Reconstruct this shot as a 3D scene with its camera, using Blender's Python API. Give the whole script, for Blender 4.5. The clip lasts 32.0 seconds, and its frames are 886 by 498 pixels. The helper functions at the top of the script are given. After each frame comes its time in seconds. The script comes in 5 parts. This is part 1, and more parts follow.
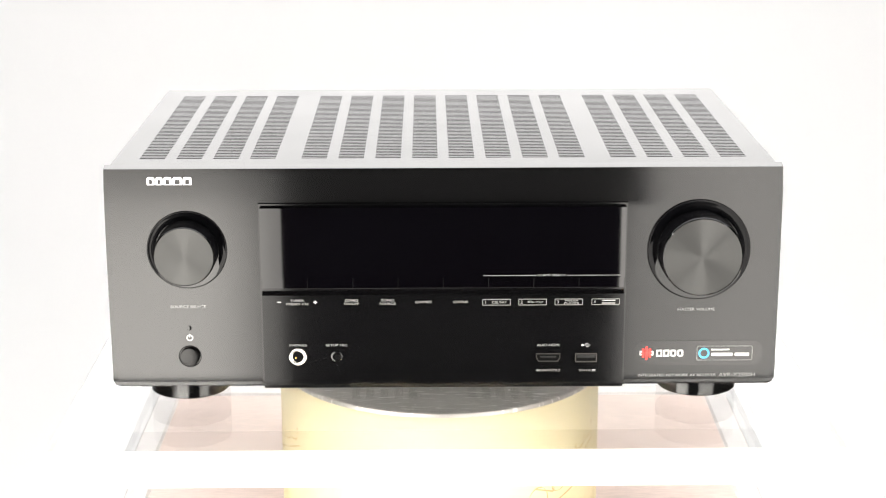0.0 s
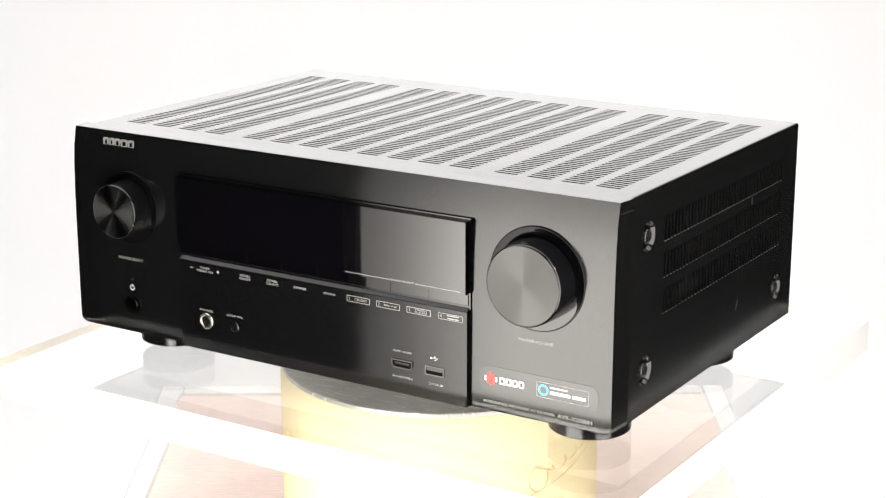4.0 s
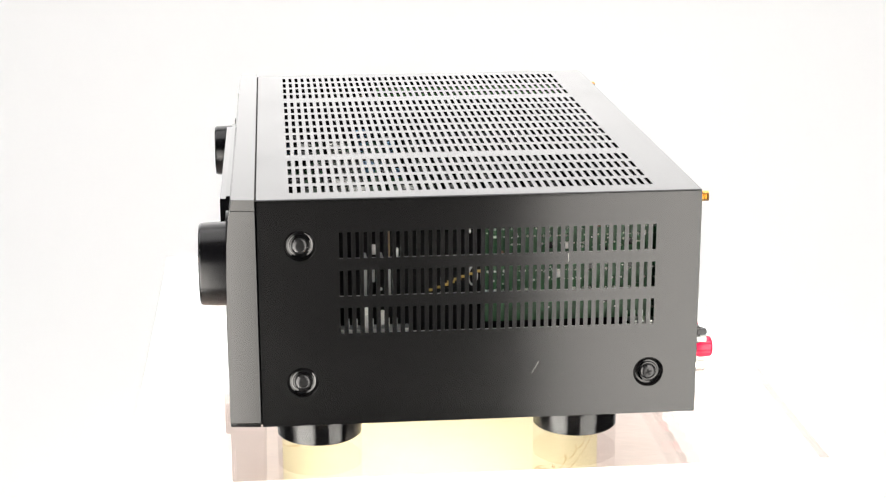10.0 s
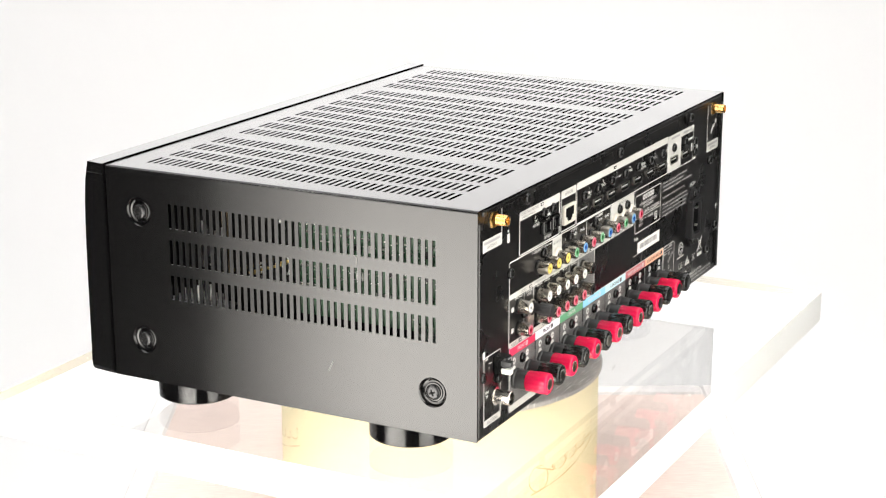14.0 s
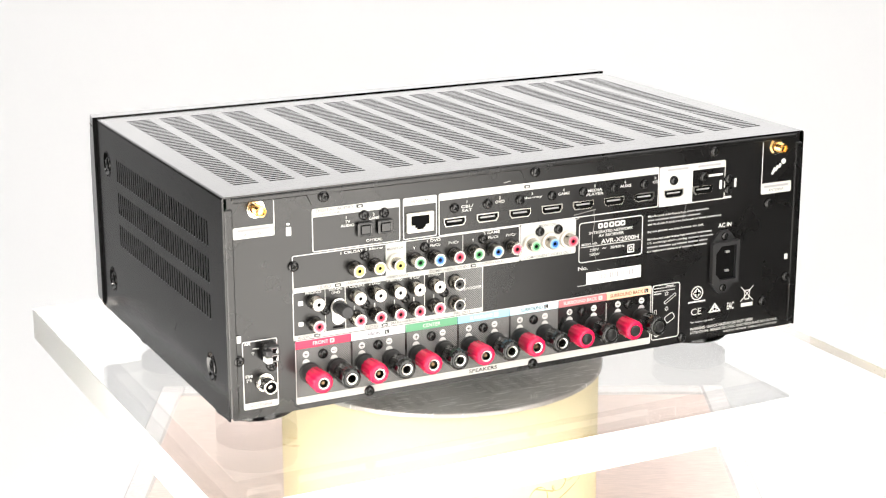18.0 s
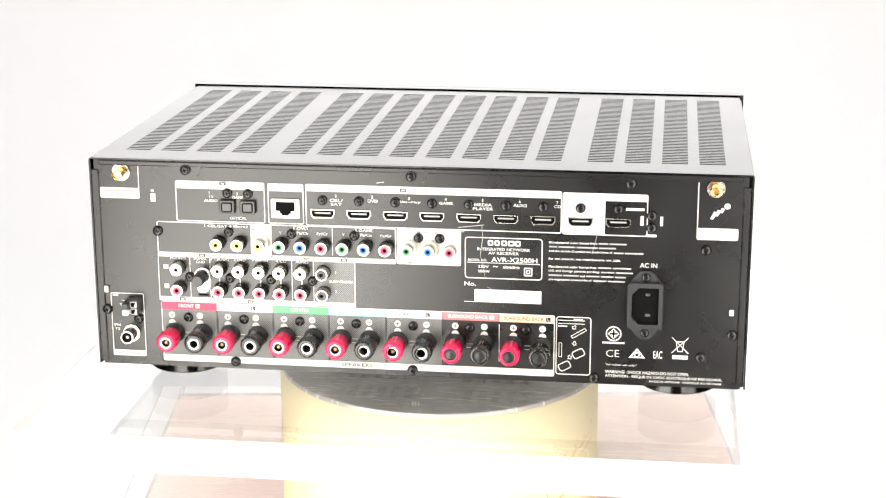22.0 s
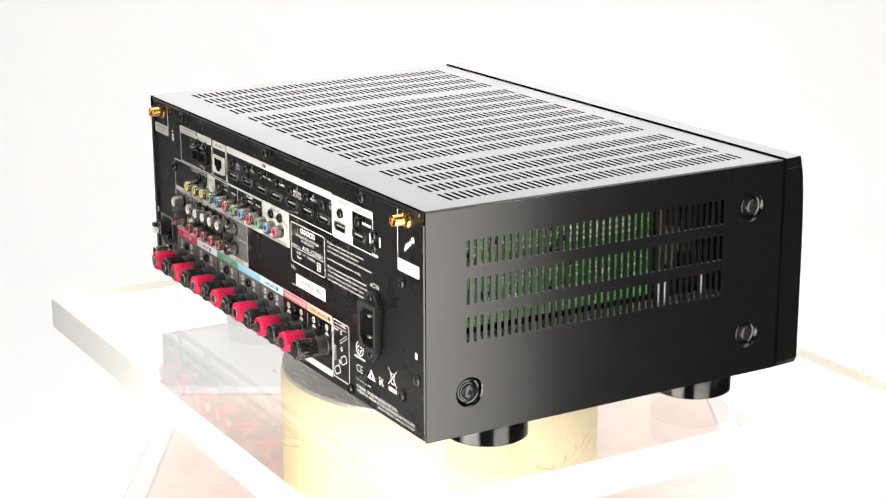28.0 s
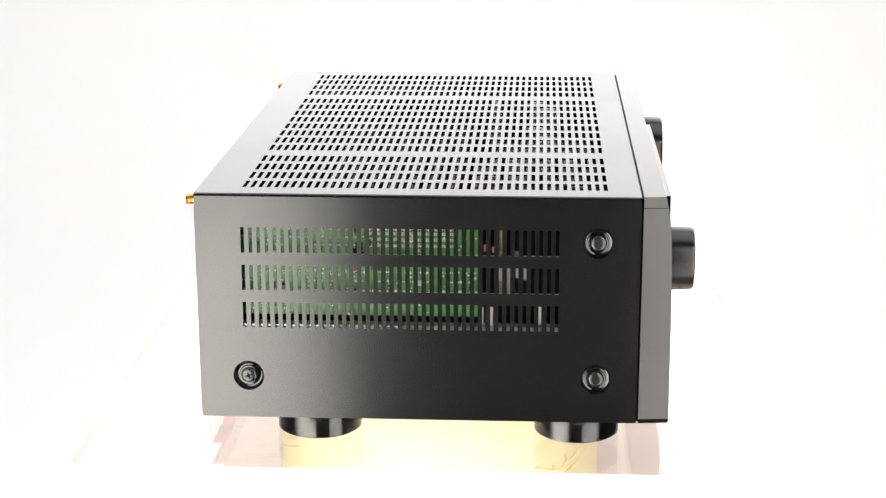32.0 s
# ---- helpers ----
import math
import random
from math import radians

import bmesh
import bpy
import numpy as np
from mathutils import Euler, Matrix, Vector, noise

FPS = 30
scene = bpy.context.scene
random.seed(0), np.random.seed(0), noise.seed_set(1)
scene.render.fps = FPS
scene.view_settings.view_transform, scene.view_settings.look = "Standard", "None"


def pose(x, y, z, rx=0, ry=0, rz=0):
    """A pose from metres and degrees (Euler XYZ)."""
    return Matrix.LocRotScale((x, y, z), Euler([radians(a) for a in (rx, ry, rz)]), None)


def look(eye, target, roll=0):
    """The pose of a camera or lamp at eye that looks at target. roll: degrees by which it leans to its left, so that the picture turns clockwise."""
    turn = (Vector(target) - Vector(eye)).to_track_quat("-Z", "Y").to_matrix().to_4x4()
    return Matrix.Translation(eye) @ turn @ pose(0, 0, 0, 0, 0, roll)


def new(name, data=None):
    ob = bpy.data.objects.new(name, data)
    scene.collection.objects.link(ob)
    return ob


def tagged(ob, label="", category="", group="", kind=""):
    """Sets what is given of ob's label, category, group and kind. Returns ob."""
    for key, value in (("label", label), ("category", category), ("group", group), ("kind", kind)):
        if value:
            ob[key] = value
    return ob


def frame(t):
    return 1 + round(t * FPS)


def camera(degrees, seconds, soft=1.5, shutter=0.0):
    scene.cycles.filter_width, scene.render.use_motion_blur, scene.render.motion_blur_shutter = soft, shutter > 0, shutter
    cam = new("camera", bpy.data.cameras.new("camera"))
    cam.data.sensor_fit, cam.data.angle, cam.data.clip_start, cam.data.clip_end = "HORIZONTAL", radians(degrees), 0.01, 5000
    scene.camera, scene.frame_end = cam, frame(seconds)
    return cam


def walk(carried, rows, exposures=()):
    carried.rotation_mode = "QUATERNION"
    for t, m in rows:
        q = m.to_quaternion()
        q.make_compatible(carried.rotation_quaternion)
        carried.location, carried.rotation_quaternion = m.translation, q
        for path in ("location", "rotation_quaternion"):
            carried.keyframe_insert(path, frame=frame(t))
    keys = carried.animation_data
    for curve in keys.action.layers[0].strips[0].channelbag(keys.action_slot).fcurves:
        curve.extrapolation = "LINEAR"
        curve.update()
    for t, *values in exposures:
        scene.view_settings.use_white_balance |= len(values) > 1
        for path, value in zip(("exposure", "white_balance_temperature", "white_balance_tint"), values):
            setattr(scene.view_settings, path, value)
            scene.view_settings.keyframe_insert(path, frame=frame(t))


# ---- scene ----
# ---- camera: it stands still, the turntable turns ----
cam = camera(28.637, 32.0, soft=1.25)
EYE = (0.0, -1.2293, 0.4126)
AIM = (0.0006, -0.2660, 0.1444)
CAMERA_POSE = look(EYE, AIM, -0.131)
walk(cam, [(0.0, CAMERA_POSE), (32.0, CAMERA_POSE)], exposures=[(0.0, 0.0), (32.0, 0.0)])

# turn of the turntable, clockwise from above: seconds, degrees
TURN = [
    (0, -0.51), (0.5, 2.02), (1, 6.07), (1.5, 10.52), (2, 14.85), (2.5, 18.96), (4.5, 36.97), (5, 41.42),
    (5.5, 45.79), (6, 50.24), (6.5, 54.52), (7, 58.93), (7.5, 63.29), (8, 67.61), (8.5, 71.62), (9, 75.89),
    (9.5, 80.06), (10, 84.41), (10.5, 88.62), (11, 92.98), (11.5, 97.22), (12, 101.44), (12.5, 105.34), (13, 109.42),
    (13.5, 113.51), (14, 117.84), (14.5, 122.23), (16.5, 140.06), (17, 144.53), (17.5, 148.89), (18, 153.27), (18.5, 157.48),
    (19, 161.81), (19.5, 166.02), (20, 170.40), (20.5, 174.53), (21, 178.89), (21.5, 183.21), (22, 187.61), (22.5, 191.82),
    (23, 195.99), (23.5, 200.17), (24, 204.47), (24.5, 208.64), (25, 213.02), (25.5, 217.16), (27.5, 235.29), (28, 239.65),
    (28.5, 243.53), (29, 247.72), (29.5, 251.76), (30, 256.14), (30.5, 260.37), (31, 264.72), (31.5, 268.94), (32, 273.27)]

# ---- light: a blown-out white studio ----
world = bpy.data.worlds.new("studio_world")
scene.world = world
world.use_nodes = True
world.node_tree.nodes["Background"].inputs["Color"].default_value = (1.0, 0.98, 0.97, 1)
world.node_tree.nodes["Background"].inputs["Strength"].default_value = 0.05

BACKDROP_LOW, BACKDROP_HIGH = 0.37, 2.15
LEFT_PANEL_GLOW, RIGHT_PANEL_GLOW = 11.0, 5.4
OVERHEAD_GLOW = 2.6
BULB_GLOW = 80.0


# ---- materials ----
def material(name):
    m = bpy.data.materials.new(name)
    m.use_nodes = True
    return m, m.node_tree.nodes, m.node_tree.links, m.node_tree.nodes["Principled BSDF"]


def surface(name, colour, rough=0.5, metal=0.0, spec=0.5, grain=0.0, grain_scale=900.0, bump=0.0, stretch=(1, 1, 1),
            rough_vary=0.0, coat=0.0, ior=1.5, blotch=0.0, blotch_scale=14.0):
    """A principled surface with two scales of variation in tone, gloss and relief."""
    m, nodes, links, b = material(name)
    b.inputs["Base Color"].default_value = (*colour, 1)
    b.inputs["Roughness"].default_value = rough
    b.inputs["Metallic"].default_value = metal
    b.inputs["Specular IOR Level"].default_value = spec
    b.inputs["IOR"].default_value = ior
    b.inputs["Coat Weight"].default_value = coat
    b.inputs["Coat Roughness"].default_value = 0.08
    if grain or bump or rough_vary or blotch:
        co = nodes.new("ShaderNodeTexCoord")
        mp = nodes.new("ShaderNodeMapping")
        mp.inputs["Scale"].default_value = stretch
        links.new(co.outputs["Object"], mp.inputs["Vector"])
        fine = nodes.new("ShaderNodeTexNoise")
        fine.inputs["Scale"].default_value = grain_scale
        fine.inputs["Detail"].default_value = 4
        links.new(mp.outputs["Vector"], fine.inputs["Vector"])
        broad = nodes.new("ShaderNodeTexNoise")
        broad.inputs["Scale"].default_value = blotch_scale
        broad.inputs["Detail"].default_value = 5
        links.new(co.outputs["Object"], broad.inputs["Vector"])
        if grain or blotch:
            f = nodes.new("ShaderNodeMapRange")
            f.inputs["To Min"].default_value, f.inputs["To Max"].default_value = 1 - grain, 1 + grain
            links.new(fine.outputs["Fac"], f.inputs["Value"])
            g = nodes.new("ShaderNodeMapRange")
            g.inputs["To Min"].default_value, g.inputs["To Max"].default_value = 1 - blotch, 1 + blotch
            links.new(broad.outputs["Fac"], g.inputs["Value"])
            mul = nodes.new("ShaderNodeMath")
            mul.operation = "MULTIPLY"
            links.new(f.outputs["Result"], mul.inputs[0])
            links.new(g.outputs["Result"], mul.inputs[1])
            sc = nodes.new("ShaderNodeVectorMath")
            sc.operation = "SCALE"
            sc.inputs[0].default_value = colour
            links.new(mul.outputs["Value"], sc.inputs["Scale"])
            links.new(sc.outputs["Vector"], b.inputs["Base Color"])
        if rough_vary:
            r = nodes.new("ShaderNodeMapRange")
            r.inputs["From Min"].default_value, r.inputs["From Max"].default_value = 0.3, 0.7
            r.inputs["To Min"].default_value, r.inputs["To Max"].default_value = rough - rough_vary, rough + rough_vary
            links.new(broad.outputs["Fac"], r.inputs["Value"])
            links.new(r.outputs["Result"], b.inputs["Roughness"])
        if bump:
            n = nodes.new("ShaderNodeBump")
            n.inputs["Strength"].default_value = bump
            n.inputs["Distance"].default_value = 0.0002
            links.new(fine.outputs["Fac"], n.inputs["Height"])
            links.new(n.outputs["Normal"], b.inputs["Normal"])
    return m


def glowing(name, colour, strength):
    m, nodes, links, b = material(name)
    b.inputs["Base Color"].default_value = (0.8, 0.8, 0.8, 1)
    b.inputs["Roughness"].default_value = 0.9
    b.inputs["Emission Color"].default_value = (*colour, 1)
    b.inputs["Emission Strength"].default_value = strength
    return m


COVER = surface("black_powder_coat", (0.0042, 0.0042, 0.0043), 0.19, grain=0.25, grain_scale=2600, bump=0.02, rough_vary=0.025)
FRONT = surface("brushed_black_front", (0.004, 0.004, 0.0042), 0.12, grain=0.3, grain_scale=700, bump=0.05, stretch=(0.03, 1, 2.5), spec=0.42)
CENTRE = surface("black_satin_plastic", (0.003, 0.003, 0.0033), 0.10, rough_vary=0.02, spec=0.33)
GLASSY = surface("dark_display_window", (0.0012, 0.0010, 0.0016), 0.03, spec=0.62)
BLACK = surface("black_plastic", (0.007, 0.007, 0.007), 0.28, rough_vary=0.05)
GLOSS = surface("gloss_black_plastic", (0.003, 0.003, 0.0033), 0.09)
DARK = surface("dark_inside", (0.008, 0.008, 0.008), 0.7, spec=0.1)
INK = surface("front_lettering", (0.29, 0.29, 0.285), 0.5)
REAR = surface("matte_black_steel", (0.006, 0.0058, 0.0058), 0.28, grain=0.2, grain_scale=2400, bump=0.05, blotch=0.25, rough_vary=0.035, blotch_scale=22)
KNOB = surface("spun_black_aluminium", (0.020, 0.020, 0.020), 0.26, metal=1.0, rough_vary=0.03)
SILVER = surface("nickel_plate", (0.66, 0.64, 0.60), 0.28, metal=1.0, rough_vary=0.05)
STEEL = surface("galvanised_steel", (0.45, 0.45, 0.44), 0.42, metal=1.0, blotch=0.2)
GOLD = surface("gold_plate", (0.83, 0.52, 0.18), 0.25, metal=1.0)
PRINT = surface("white_print", (0.62, 0.62, 0.60), 0.55, grain=0.05)
BAND = surface("white_band_print", (0.54, 0.54, 0.51), 0.55, grain=0.06, blotch=0.08)
PRINT_GREY = surface("grey_print", (0.32, 0.32, 0.32), 0.55)
SCREW = surface("black_zinc_screw", (0.03, 0.03, 0.031), 0.18, metal=0.6)
REAR_SCREW = surface("black_rear_screw", (0.012, 0.012, 0.012), 0.20, metal=0.3)


# ---- mesh helpers ----
def box(bm, x0, x1, y0, y1, z0, z1, bevel=0.0, seg=1):
    made = bmesh.ops.create_cube(bm, size=1.0)["verts"]
    bmesh.ops.scale(bm, vec=(x1 - x0, y1 - y0, z1 - z0), verts=made)
    bmesh.ops.translate(bm, vec=((x0 + x1) / 2, (y0 + y1) / 2, (z0 + z1) / 2), verts=made)
    if bevel:
        edges = list({e for v in made for e in v.link_edges})
        bmesh.ops.bevel(bm, geom=edges, offset=bevel, segments=seg, affect="EDGES", profile=0.5)
    return bm


AXIS = {"z": Matrix.Identity(3), "-y": Matrix(((1, 0, 0), (0, 0, -1), (0, 1, 0))), "y": Matrix(((-1, 0, 0), (0, 0, 1), (0, 1, 0))),
        "x": Matrix(((0, 0, 1), (1, 0, 0), (0, 1, 0))), "-x": Matrix(((0, 0, -1), (-1, 0, 0), (0, 1, 0)))}


def lathe(bm, profile, at=(0, 0, 0), axis="z", seg=32, lobes=0, depth=0.0):
    """Turns (radius, height) pairs about an axis; lobes flute the side."""
    rings = []
    turn = AXIS[axis]
    for r, h in profile:
        ring = []
        for i in range(seg if r > 1e-7 else 1):
            a = 2 * math.pi * i / seg
            rr = r - depth * (0.5 - 0.5 * math.cos(lobes * a)) if lobes and r > 1e-7 else r
            ring.append(bm.verts.new(turn @ Vector((rr * math.cos(a), rr * math.sin(a), h)) + Vector(at)))
        rings.append(ring)
    for a, b in zip(rings, rings[1:]):
        n = max(len(a), len(b))
        for i in range(n):
            j = (i + 1) % n
            q = [a[i % len(a)], a[j % len(a)], b[j % len(b)], b[i % len(b)]]
            q = [v for k, v in enumerate(q) if v not in q[:k]]
            if len(q) > 2:
                bm.faces.new(q)
    bmesh.ops.recalc_face_normals(bm, faces=bm.faces[:])
    return bm


def outline_prism(bm, pts, y0, y1):
    """Extrudes an outline in x and z from y0 to y1."""
    a = [bm.verts.new((x, y0, z)) for x, z in pts]
    b = [bm.verts.new((x, y1, z)) for x, z in pts]
    bm.faces.new(a)
    bm.faces.new(b[::-1])
    for i in range(len(pts)):
        j = (i + 1) % len(pts)
        bm.faces.new((a[j], a[i], b[i], b[j]))
    bmesh.ops.recalc_face_normals(bm, faces=bm.faces[:])
    return bm


def round_rect(x0, x1, z0, z1, r, n=4):
    pts = []
    for cx, cz, a0 in ((x1 - r, z1 - r, 0), (x0 + r, z1 - r, 90), (x0 + r, z0 + r, 180), (x1 - r, z0 + r, 270)):
        for i in range(n + 1):
            a = radians(a0 + 90 * i / n)
            pts.append((cx + r * math.cos(a), cz + r * math.sin(a)))
    return pts


def ring_prism(bm, outer, inner, y0, y1):
    """A frame between two outlines of equal count, from y0 to y1."""
    loops = [[bm.verts.new((x, y, z)) for x, z in o] for o, y in ((outer, y0), (outer, y1), (inner, y1), (inner, y0))]
    n = len(outer)
    for a, b in zip(loops, loops[1:] + loops[:1]):
        for i in range(n):
            j = (i + 1) % n
            bm.faces.new((a[i], a[j], b[j], b[i]))
    bmesh.ops.recalc_face_normals(bm, faces=bm.faces[:])
    return bm


def part(name, bm, mat, parent, label="", smooth=0.0):
    mesh = bpy.data.meshes.new(name)
    if isinstance(bm, bmesh.types.BMesh):
        bm.to_mesh(mesh)
        bm.free()
    else:
        mesh.from_pydata(*bm)
    mesh.materials.append(mat)
    if smooth:
        mesh.polygons.foreach_set("use_smooth", [True] * len(mesh.polygons))
        mesh.set_sharp_from_angle(angle=radians(smooth))
    ob = new(name, mesh)
    ob.parent = parent
    return tagged(ob, label)


def thing(name, label, category, group="", kind="", at=(0, 0, 0)):
    ob = new(name)
    ob.location = at
    return tagged(ob, label, category, group, kind)


def bms():
    return bmesh.new()


# ---- the studio ----
def diffuser_cloth(long, glow, inner, inner_part, top_part):
    """Lit cloth of a light panel, weaker towards its outer end, its inner edge and its top."""
    m = glowing("lit_diffuser_cloth", (1.0, 0.955, 0.885), glow)
    nodes, links = m.node_tree.nodes, m.node_tree.links
    co = nodes.new("ShaderNodeTexCoord")
    sep = nodes.new("ShaderNodeSeparateXYZ")
    links.new(co.outputs["Object"], sep.inputs["Vector"])
    out = nodes.new("ShaderNodeMath")
    out.operation = "ABSOLUTE"
    links.new(sep.outputs["X"], out.inputs[0])
    fade = nodes.new("ShaderNodeMapRange")
    fade.interpolation_type = "SMOOTHSTEP"
    for k, v in (("From Min", long - 0.14), ("From Max", long), ("To Min", 1.0), ("To Max", 0.10)):
        fade.inputs[k].default_value = v
    links.new(out.outputs["Value"], fade.inputs["Value"])
    top = nodes.new("ShaderNodeMapRange")
    top.interpolation_type = "SMOOTHSTEP"
    for k, v in (("From Min", 0.95), ("From Max", 1.28), ("To Min", glow), ("To Max", top_part * glow)):
        top.inputs[k].default_value = v
    links.new(sep.outputs["Z"], top.inputs["Value"])
    mul = nodes.new("ShaderNodeMath")
    mul.operation = "MULTIPLY"
    links.new(fade.outputs["Result"], mul.inputs[0])
    links.new(top.outputs["Result"], mul.inputs[1])
    start = nodes.new("ShaderNodeMapRange")
    start.interpolation_type = "SMOOTHSTEP"
    for k, v in (("From Min", 0.0), ("From Max", inner), ("To Min", inner_part), ("To Max", 1.0)):
        start.inputs[k].default_value = v
    links.new(out.outputs["Value"], start.inputs["Value"])
    whole = nodes.new("ShaderNodeMath")
    whole.operation = "MULTIPLY"
    links.new(mul.outputs["Value"], whole.inputs[0])
    links.new(start.outputs["Result"], whole.inputs[1])
    links.new(whole.outputs["Value"], m.node_tree.nodes["Principled BSDF"].inputs["Emission Strength"])
    return m


def build_studio():
    """A glowing white sweep behind and below, unseen dark walls added round it, two lit panels beside the camera."""
    sweep = glowing("glowing_sweep_paper", (1.0, 0.98, 0.972), BACKDROP_LOW)
    # the paper itself glows, weaker towards the sides to suit side reflections
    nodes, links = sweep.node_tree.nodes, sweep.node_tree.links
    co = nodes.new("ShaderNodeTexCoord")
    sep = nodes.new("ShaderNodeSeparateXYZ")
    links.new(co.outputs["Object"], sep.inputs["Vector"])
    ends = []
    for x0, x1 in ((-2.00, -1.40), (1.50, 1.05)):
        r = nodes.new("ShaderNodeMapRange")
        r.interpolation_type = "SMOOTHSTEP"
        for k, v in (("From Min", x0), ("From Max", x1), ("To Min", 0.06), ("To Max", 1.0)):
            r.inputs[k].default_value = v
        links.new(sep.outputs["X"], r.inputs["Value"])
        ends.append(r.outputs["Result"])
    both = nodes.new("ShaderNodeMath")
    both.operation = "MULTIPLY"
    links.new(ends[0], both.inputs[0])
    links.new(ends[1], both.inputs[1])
    # and stronger higher up, where it shows only in reflections
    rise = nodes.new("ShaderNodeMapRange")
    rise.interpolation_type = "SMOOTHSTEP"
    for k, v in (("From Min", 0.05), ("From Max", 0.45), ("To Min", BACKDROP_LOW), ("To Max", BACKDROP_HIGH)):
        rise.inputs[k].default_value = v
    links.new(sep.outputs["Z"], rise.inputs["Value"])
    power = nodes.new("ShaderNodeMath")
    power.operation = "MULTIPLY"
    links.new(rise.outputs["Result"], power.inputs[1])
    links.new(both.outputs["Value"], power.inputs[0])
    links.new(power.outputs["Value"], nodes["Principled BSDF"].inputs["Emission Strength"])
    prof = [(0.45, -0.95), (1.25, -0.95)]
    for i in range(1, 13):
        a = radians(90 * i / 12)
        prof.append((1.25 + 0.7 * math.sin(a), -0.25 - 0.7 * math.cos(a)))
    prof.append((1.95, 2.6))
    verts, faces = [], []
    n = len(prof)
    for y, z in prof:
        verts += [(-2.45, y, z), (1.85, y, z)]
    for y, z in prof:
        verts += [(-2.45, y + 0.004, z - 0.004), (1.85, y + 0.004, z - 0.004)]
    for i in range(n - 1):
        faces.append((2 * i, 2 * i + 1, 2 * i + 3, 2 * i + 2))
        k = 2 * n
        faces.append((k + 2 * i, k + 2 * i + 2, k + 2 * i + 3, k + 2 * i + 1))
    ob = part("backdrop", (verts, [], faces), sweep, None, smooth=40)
    tagged(ob, "white paper sweep, its light put in as a graded glow", "backdrop", kind="structure")

    # Unseen dark room, added so that side reflections stay black.
    floor_mat = surface("dark_studio_floor", (0.03, 0.03, 0.03), 0.7, grain=0.2, grain_scale=60, blotch=0.2, blotch_scale=2)
    wall_mat = surface("dark_studio_wall", (0.015, 0.015, 0.015), 0.8, blotch=0.2, blotch_scale=2)
    ob = part("floor", box(bms(), -2.6, 2.6, -3.2, 2.4, -1.05, -1.0), floor_mat, None)
    tagged(ob, "plain dark studio floor", "floor", kind="structure")
    for name, b in (("wall_north", (-2.6, 2.6, 2.4, 2.5)), ("wall_south", (-2.6, 2.6, -3.3, -3.2)),
                    ("wall_west", (-2.7, -2.6, -3.3, 2.5)), ("wall_east", (2.6, 2.7, -3.3, 2.5))):
        ob = part(name, box(bms(), *b, -1.05, 2.9), wall_mat, None)
        tagged(ob, "dark plain studio wall", "wall", kind="structure")
    ob = part("ceiling", box(bms(), -2.7, 2.7, -3.3, 2.5, 2.9, 3.0), wall_mat, None)
    tagged(ob, "dark plain studio ceiling", "ceiling", kind="structure")

    board = surface("black_backing_board", (0.01, 0.01, 0.01), 0.8)
    # Unseen panels placed from reflections; the right one heightened to brighten rear print.
    for sx, x0, y0, x1, y1, apron, glow, high, soft_edge in ((-1, 0.150, -0.740, 0.372, -0.285, 0.0, LEFT_PANEL_GLOW, 1.26, (0.15, 0.28, 0.35)), (1, 0.205, -0.66, 0.60, -0.48, 0.027, RIGHT_PANEL_GLOW, 1.75, (0.10, 0.7, 1.0))):
        lit = diffuser_cloth(math.hypot(x1 - x0, y1 - y0), glow, *soft_edge)
        t = thing("light_panel", "white diffuser panel in a black frame, lit", "studio light", "panels beside the camera")
        long = math.hypot(x1 - x0, y1 - y0)
        angle = math.atan2(y1 - y0, sx * (x1 - x0))
        # local x runs outwards from the inner edge, the lit face looks at the stand
        t.matrix_world = Matrix.Translation((sx * x0, y0, -1.0)) @ Matrix.Rotation(angle, 4, "Z")
        part("diffuser", box(bms(), 0.0, long, -0.002, 0.002, 0.45, high), lit, t)
        # Added to keep the panel's light off the room behind.
        part("backing", box(bms(), 0.006, long, min(sx * -0.003, sx * -0.010), max(sx * -0.003, sx * -0.010), 0.45, high), board, t)
        if not apron:
            part("upright", box(bms(), long + 0.001, long + 0.015, -0.008, 0.008, 0, high + 0.02, 0.003), BLACK, t)
            continue
        flap = part("low_flap", box(bms(), min(0, -sx * apron), max(0, -sx * apron), -0.002, 0.002, 0.45, 1.10), lit, t, "low white diffuser flap")
        flap.matrix_local = Matrix.Rotation(-angle, 4, "Z")
        back = part("backing", box(bms(), min(0, -sx * apron), max(0, -sx * apron), -0.010, -0.003, 0.45, 1.10), board, t)
        back.matrix_local = Matrix.Rotation(-angle, 4, "Z")
        part("upright", box(bms(), long + 0.001, long + 0.015, -0.008, 0.008, 0, high + 0.02, 0.003), BLACK, t)
        for zz in (0.43, high + 0.002):
            part("rail", box(bms(), 0.0, long, -0.008, 0.008, zz, zz + 0.02, 0.003), BLACK, t)
    # Unseen bulbs placed from knob glints, enlarged to brighten print and plate edges.
    bulb_lit = glowing("lit_bulb_glass", (1.0, 0.97, 0.93), BULB_GLOW)
    for sx in (-1, 1):
        t = thing("studio_lamp", "black lamp stand with one bare lit bulb", "studio light", "bare bulbs on stands", at=(sx * 1.02, -0.62, -1.0))
        part("pole", lathe(bms(), [(0, 0.02), (0.012, 0.02), (0.012, 1.70), (0.020, 1.70), (0.020, 1.76), (0, 1.76)], (0, 0, 0), "z", 20), BLACK, t, smooth=40)
        for k in range(3):
            leg = part("leg", box(bms(), 0.0, 0.34, -0.008, 0.008, 0.0, 0.016, 0.003), BLACK, t)
            leg.matrix_local = Matrix.Rotation(radians(120 * k + 30), 4, "Z")
